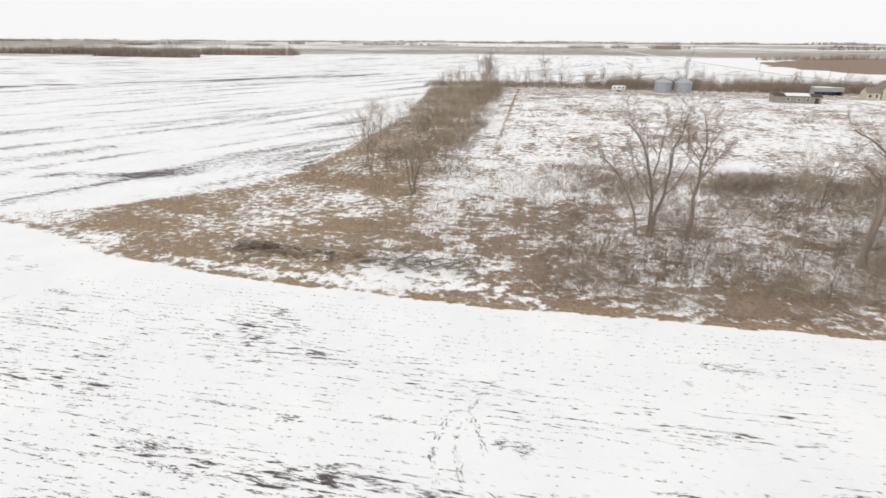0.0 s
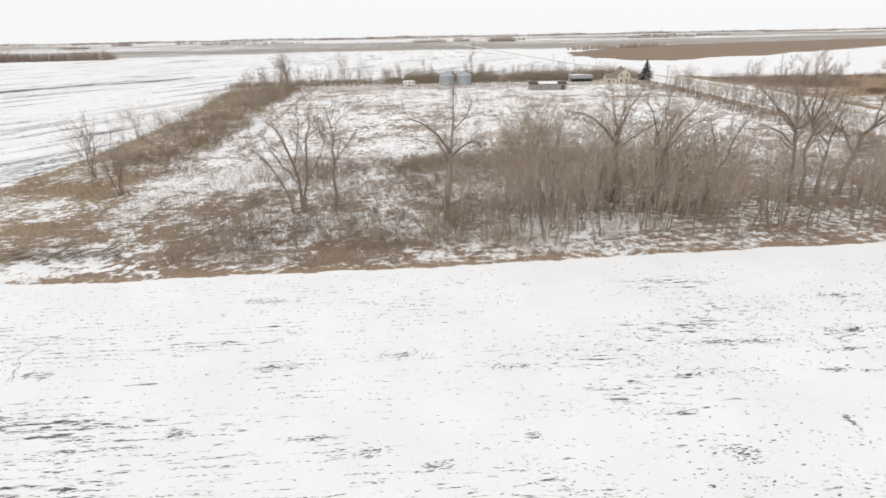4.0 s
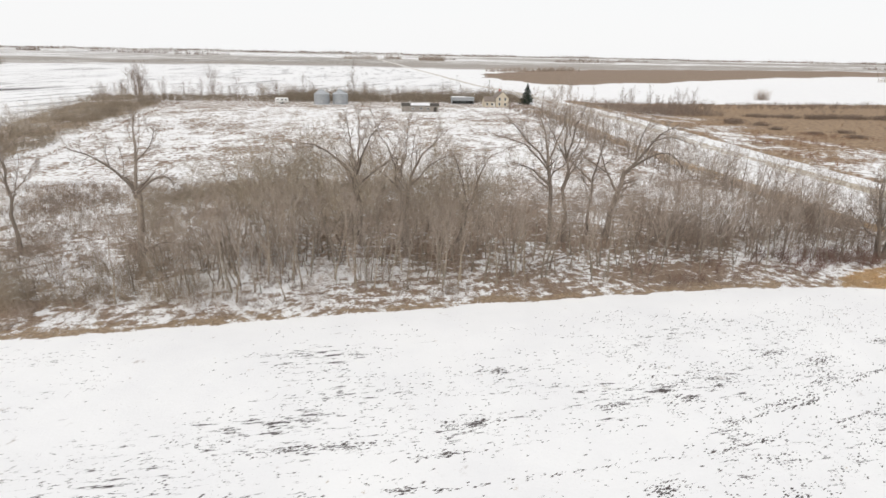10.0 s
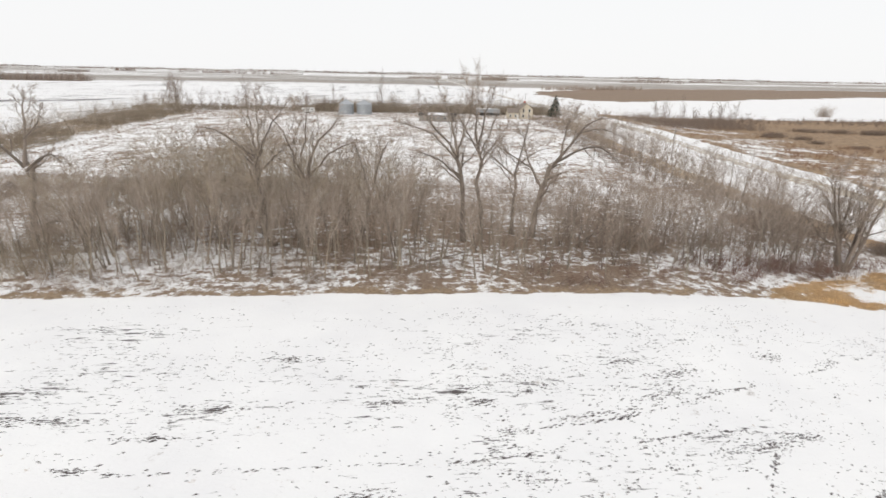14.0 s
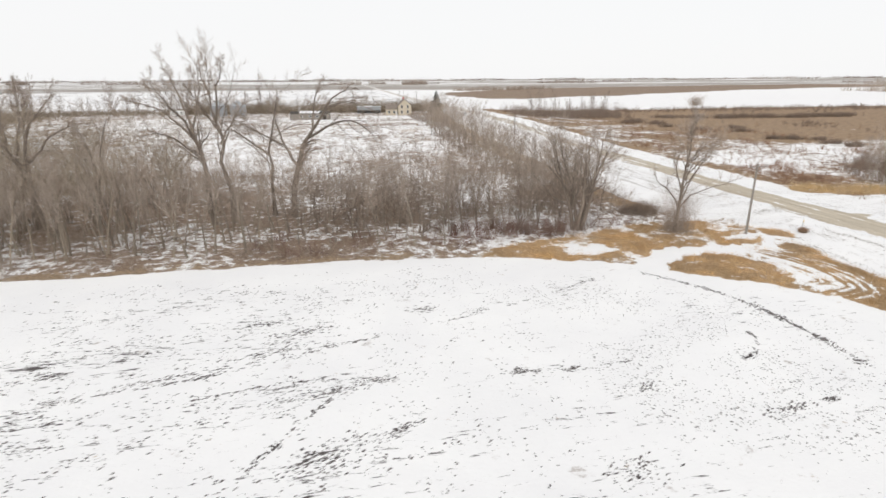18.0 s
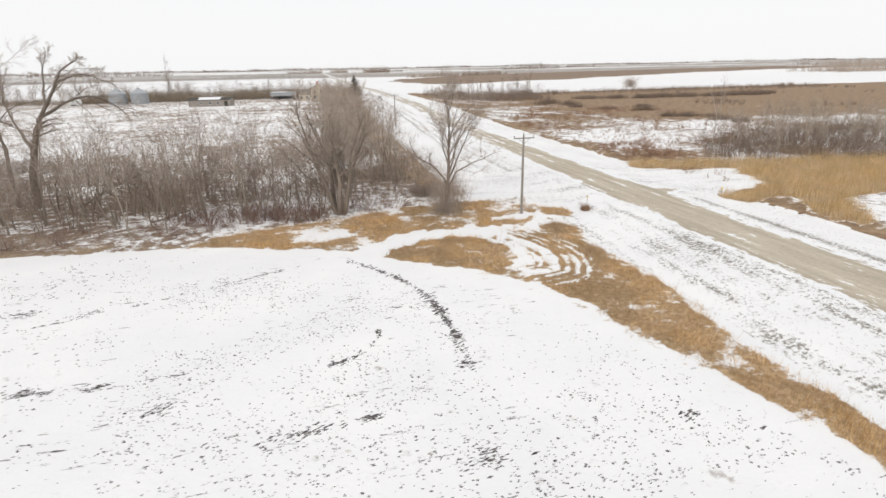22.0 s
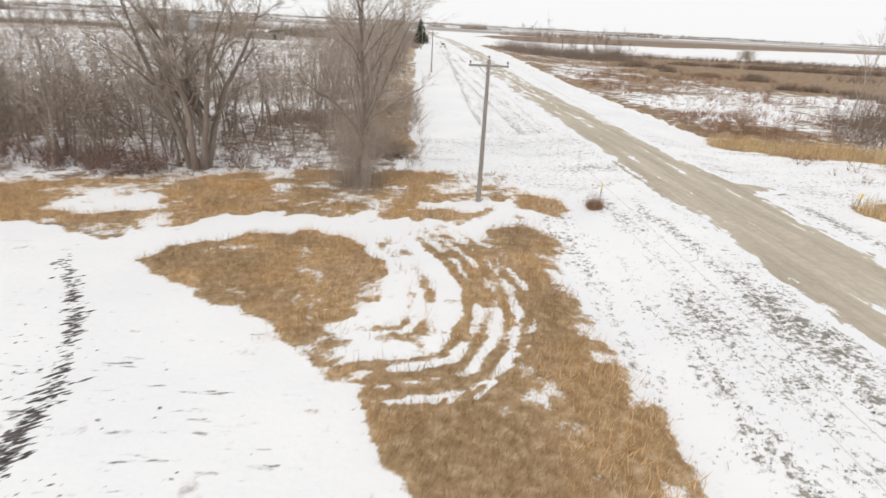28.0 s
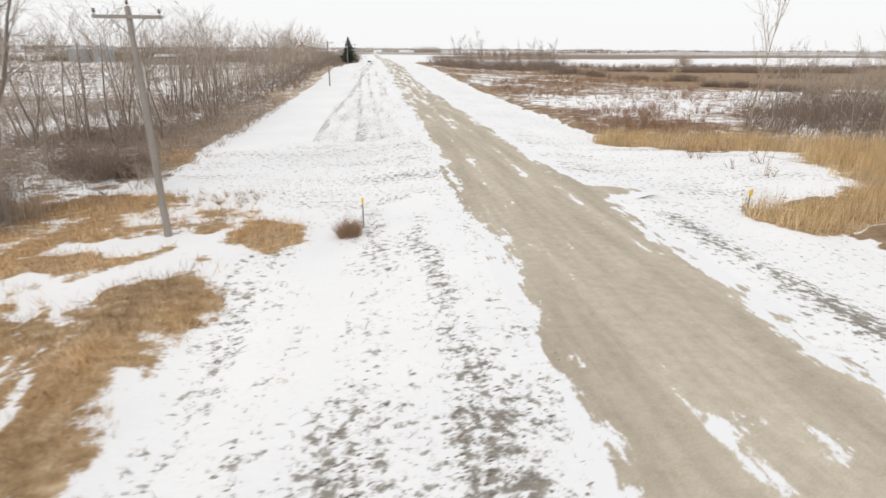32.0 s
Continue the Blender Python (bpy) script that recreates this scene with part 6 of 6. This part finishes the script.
shed = thing("machine_shed", 132.4, 295, float(land(132.4, 295)) - 0.05, -4, "open-fronted grey steel shed with a snowy roof edge", "shed")
part("wall", new_box(-6.0, 6.0, 2.7, 3.0, -0.2, 3.3), STEEL, shed)
for x in (-6.0, 5.8):
    part("wall", new_box(x, x + 0.2, -3.0, 2.69, -0.2, 3.3), STEEL, shed)
for x in (-5.7, -2.0, 1.8, 5.4):
    part("post", new_box(x, x + 0.2, -3.0, -2.8, -0.2, 3.3), DARK_WOOD, shed)
part("fascia", new_box(-6.1, 6.1, -3.16, -3.02, 1.8, 3.4), STEEL, shed)
part("roof", new_box(-6.3, 6.3, -3.3, 3.2, 3.42, 3.56), ROOF_STEEL, shed)
part("snow_cover", new_box(-5.6, 1.5, -3.2, 2.9, 3.565, 3.72, bevel=0.05), SNOW, shed)

house = thing("farmhouse", 149.5, 279.5, float(land(149.5, 279.5)) - 0.05, 90, "old cream two-storey farmhouse with a steep gable roof", "house")
part("wall", gable(8.5, 6.6, 4.6, 7.6), CREAM, house)
for side in (-1, 1):
    part("roof", roof_plane(8.5, 6.6, 4.65, 7.66, side), SHINGLE, house)
part("chimney", new_box(1.6, 2.3, -0.35, 0.35, 6.8, 8.6, bevel=0.02), RED_PAINT, house)
for y in (-1.5, 1.5):
    for z in (1.5, 4.1):
        window(house, -4.27, y, z, 0.9, 1.4, 270)
for x in (-2.4, 0.6, 3.0):
    window(house, x, 3.32, 1.6, 0.9, 1.4, 180)
    window(house, x, -3.32, 1.6, 0.9, 1.4, 0)
annex = thing("house_annex", 143.0, 278.5, float(land(143, 278.5)) - 0.05, 0, "lower cream wing of the old farmhouse", "house")
part("wall", gable(5.4, 5.6, 3.0, 5.0), CREAM, annex)
for side in (-1, 1):
    part("roof", roof_plane(5.4, 5.6, 3.05, 5.06, side), SHINGLE, annex)
for x in (-1.4, 1.2):
    window(annex, x, -2.82, 1.5, 0.9, 1.2, 0)
part("door", new_box(2.05, 2.65, -2.88, -2.81, 0, 2.0, bevel=0.02), WHITE, annex)

camper = thing("camper_trailer", 37.3, 291, float(land(37.3, 291)), 0, "white camper trailer parked in the farmyard", "trailer")
part("body", new_box(-3.2, 3.2, -1.15, 1.15, 0.55, 2.9, bevel=0.35), WHITE, camper)
for x in (-2.0, 0.2, 2.1):
    window(camper, x, -1.16, 1.95, 0.9, 0.6, 0)
part("stripe", new_box(-2.8, 2.8, -1.165, -1.152, 1.1, 1.25), GREY_PAINT, camper)
for x in (-0.5, 0.4):
    for y in (-1.05, 1.05):
        part("wheel", new_rod((x, y - 0.1, 0.34), (x, y + 0.1, 0.34), 0.34, sides=18), RUBBER, camper)
part("drawbar", new_rod((3.1, 0, 0.6), (4.4, 0, 0.5), 0.06, sides=8), GREY_PAINT, camper)


def spruce(x, y, height, label):
    rng = np.random.default_rng(int(x))
    ob = thing("spruce_tree", x, y, float(land(x, y)), 0, label, "tree")
    g = Growth()
    g.add(*tube([(0, 0, -0.2), (0, 0, height * 0.5), (0, 0, height * 0.98)], [0.22, 0.13, 0.02], 8))
    part("trunk", g.mesh("trunk", True), BARK, ob)
    b, t, r = [], [], []
    for k in range(260):
        f = (k + rng.uniform(0, 1)) / 260
        z = height * (0.05 + 0.93 * f)
        reach = height * 0.37 * (1 - f) ** 0.85 * rng.uniform(0.75, 1.15) + 0.1
        a = rng.uniform(0, 2 * math.pi)
        d = np.array([math.cos(a), math.sin(a), 0])
        for j in range(14):
            u = rng.uniform(0.1, 1.0)
            p = d * reach * u + np.array([0, 0, z - 0.28 * reach * u])
            e = d * 0.5 + rng.normal(0, 0.5, 3) + np.array([0, 0, -0.15])
            b.append(p), t.append(p + e * reach * 0.28), r.append(0.08 + 0.04 * rng.uniform())
    g = Growth()
    g.add(*spikes(b, t, r))
    part("boughs", g.mesh("boughs"), NEEDLES, ob, "dense dark green boughs")


spruce(168.6, 293, 11.5, "dark green spruce beside the snowy road")

rng = np.random.default_rng(369)
shrubs("round_willow", 369 + rng.normal(0, 1.6, 40), 358 + rng.normal(0, 1.6, 40), rng.uniform(6.5, 9.5, 40), 12, TWIGS, "rounded leafless willow on the lake shore", "bush", 369, 0.42, 0.035, 3)

# ---- the car on the verge ----
car = thing("parked_car", 177.8, 262, float(land(177.8, 262)), 82, "white car parked on the snowy verge", "car")
bm = new_box(-2.2, 2.2, -0.88, 0.88, 0.32, 0.95, bevel=0.14)
part("body", bm, WHITE, car)
part("cabin", new_box(-1.3, 1.1, -0.78, 0.78, 0.93, 1.48, bevel=0.22), GLASS, car)
part("roof", new_box(-0.95, 0.75, -0.7, 0.7, 1.44, 1.52, bevel=0.03), WHITE, car)
for x in (-1.4, 1.4):
    for y in (-0.8, 0.8):
        wheel = part("wheel", new_rod((x, y - 0.11, 0.33), (x, y + 0.11, 0.33), 0.33, sides=20), RUBBER, car)
        part("rim", new_rod((x, y - 0.12, 0.33), (x, y + 0.12, 0.33), 0.19, sides=14), STEEL, wheel)
for y in (-0.6, 0.6):
    part("headlight", new_box(2.17, 2.23, y - 0.2, y + 0.2, 0.62, 0.78, bevel=0.02), STEEL, car)

# ---- dead wood ----
rng = np.random.default_rng(88)
for k in range(64):
    x, y = rng.uniform(-36, -4), 0
    y = np.interp(x, [-36, -20, -4], [61.0, 60.5, 59.5]) + rng.normal(0, 1.3)
    a = rng.normal(0.1, 0.5) + (math.pi if rng.uniform() < 0.3 else 0)
    n = rng.uniform(2.0, 6.0)
    g = Growth()
    p = bend(rng, (0, 0, 0.12 + abs(rng.normal(0, 0.25))), (math.cos(a), math.sin(a), rng.normal(0, 0.08)), n, 5, 0.12, 0)
    g.add(*tube(p, np.linspace(rng.uniform(0.06, 0.16), 0.02, 6), 6))
    b = p[rng.integers(1, 5, 14)]
    tips = Growth()
    tips.add(*spikes(b, b + rng.normal(0, 0.5, (14, 3)) + [0, 0, 0.3], np.full(14, 0.02)))
    ob = thing("fallen_branch", x, y, float(land(x, y)), 0, "dead fallen branch in a brush pile on the grass", "branch", "brush pile")
    part("stem", g.mesh("stem"), PALE_BARK if k % 3 else BARK, ob)
    tagged(part("spray", tips.mesh("spray"), PALE_BARK if k % 3 else BARK, ob, "thin dead side twigs"), kind="stuff")
for k, (x, y, a, n, r) in enumerate(((117, 71, 8, 12, 0.2), (26, 70, 20, 6, 0.14), (45, 66, -10, 7, 0.12), (128, 62, 30, 6, 0.10), (146, 58, 150, 4, 0.10), (95, 63, 12, 7, 0.11), (70, 60, -15, 5, 0.09))):
    g = Growth()
    p = bend(rng, (0, 0, 0.3), (math.cos(radians(a)), math.sin(radians(a)), 0.38 if k == 0 else 0.05), n, 7, 0.07, 0)
    g.add(*tube(p, np.linspace(r, 0.04, 8), 7))
    b = p[rng.integers(2, 8, 30)]
    ob = thing("dead_log", x, y, float(land(x, y)), 0, "dead bare log leaning low among the brush", "log", "dead logs")
    part("stem", g.mesh("stem"), BARK, ob)
    tips = Growth()
    tips.add(*spikes(b, b + rng.normal(0, 0.7, (30, 3)) + [0, 0, 0.5], np.full(30, 0.03)))
    tagged(part("spray", tips.mesh("spray"), BARK, ob, "thin dead side twigs"), kind="stuff")


rng = np.random.default_rng(93)
xs = rng.uniform(-36, -3, 150)
shrubs("brush_pile_twigs", xs, np.interp(xs, [-36, -20, -4], [61.0, 60.5, 59.5]) + rng.normal(0, 1.0, 150), rng.uniform(0.5, 1.1, 150), 16, BROWN_TWIGS, "dark tangle of dead twigs in the brush pile", "brush", 94, 1.6, 0.022, 3)
xs = rng.uniform(-35, -29, 60)
shrubs("red_twig_pile", xs, 61.5 + rng.normal(0, 0.6, 60), rng.uniform(0.5, 1.0, 60), 16, RED_TWIGS, "dark red cut twigs at the end of the brush pile", "brush", 95, 1.4, 0.024, 3)


# ---- far woods ----
def far_wood(x0, y0, x1, y1, depth, height, number, label, seed, thick=0.25, material=None):
    rng = np.random.default_rng(seed)
    u, v = rng.uniform(0, 1, number), rng.uniform(-0.5, 0.5, number)
    n = math.hypot(x1 - x0, y1 - y0)
    xs = x0 + (x1 - x0) * u - (y1 - y0) / n * v * depth
    ys = y0 + (y1 - y0) * u + (x1 - x0) / n * v * depth
    edge = 0.65 + 0.7 * grain(xs, ys, 40, seed)
    shrubs("far_wood", xs, ys, height * edge * rng.uniform(0.6, 1.1, number), 4, material or TWIGS, label, "woods", seed, 0.16, thick, 1)


FAR = "distant leafless woods on the plain"
far_wood(-960, 850, -420, 905, 50, 17, 1500, "leafless shelterbelt across the snowy field", 501, 0.32, HEDGE_TWIGS)
far_wood(-680, 765, -500, 740, 30, 15, 700, "leafless shelterbelt across the snowy field", 502, 0.32, HEDGE_TWIGS)
far_wood(330, 2020, 420, 2030, 40, 22, 300, FAR, 503)
far_wood(60, 2200, 190, 2220, 40, 16, 260, FAR, 504)
far_wood(225, 2300, 290, 2310, 40, 18, 160, FAR, 505)
far_wood(300, 905, 500, 1030, 40, 9, 300, "leafless scrub on the reedy island", 506, 0.4)
far_wood(1150, 900, 2600, 1500, 160, 16, 2400, FAR, 507)
far_wood(820, 640, 1300, 560, 120, 14, 1300, FAR, 508)
rng = np.random.default_rng(91)
for k in range(30):
    a = -1.05 + k * 0.072
    d = rng.uniform(3600, 4500)
    x, y = 90 + d * math.sin(a), d * math.cos(a)
    w = rng.uniform(120, 420)
    far_wood(x - w * math.cos(a), y + w * math.sin(a) * 0.5, x + w * math.cos(a), y - w * math.sin(a) * 0.5, 60, rng.uniform(9, 16), 200, FAR, 520 + k, 0.8, HEDGE_TWIGS)
for k in range(14):
    a = rng.uniform(-0.9, 0.95)
    d = rng.uniform(2200, 3300)
    x, y = 90 + d * math.sin(a), d * math.cos(a)
    w = rng.uniform(40, 160)
    far_wood(x - w, y, x + w, y, 50, rng.uniform(10, 15), 110, FAR, 560 + k, 0.6, HEDGE_TWIGS)
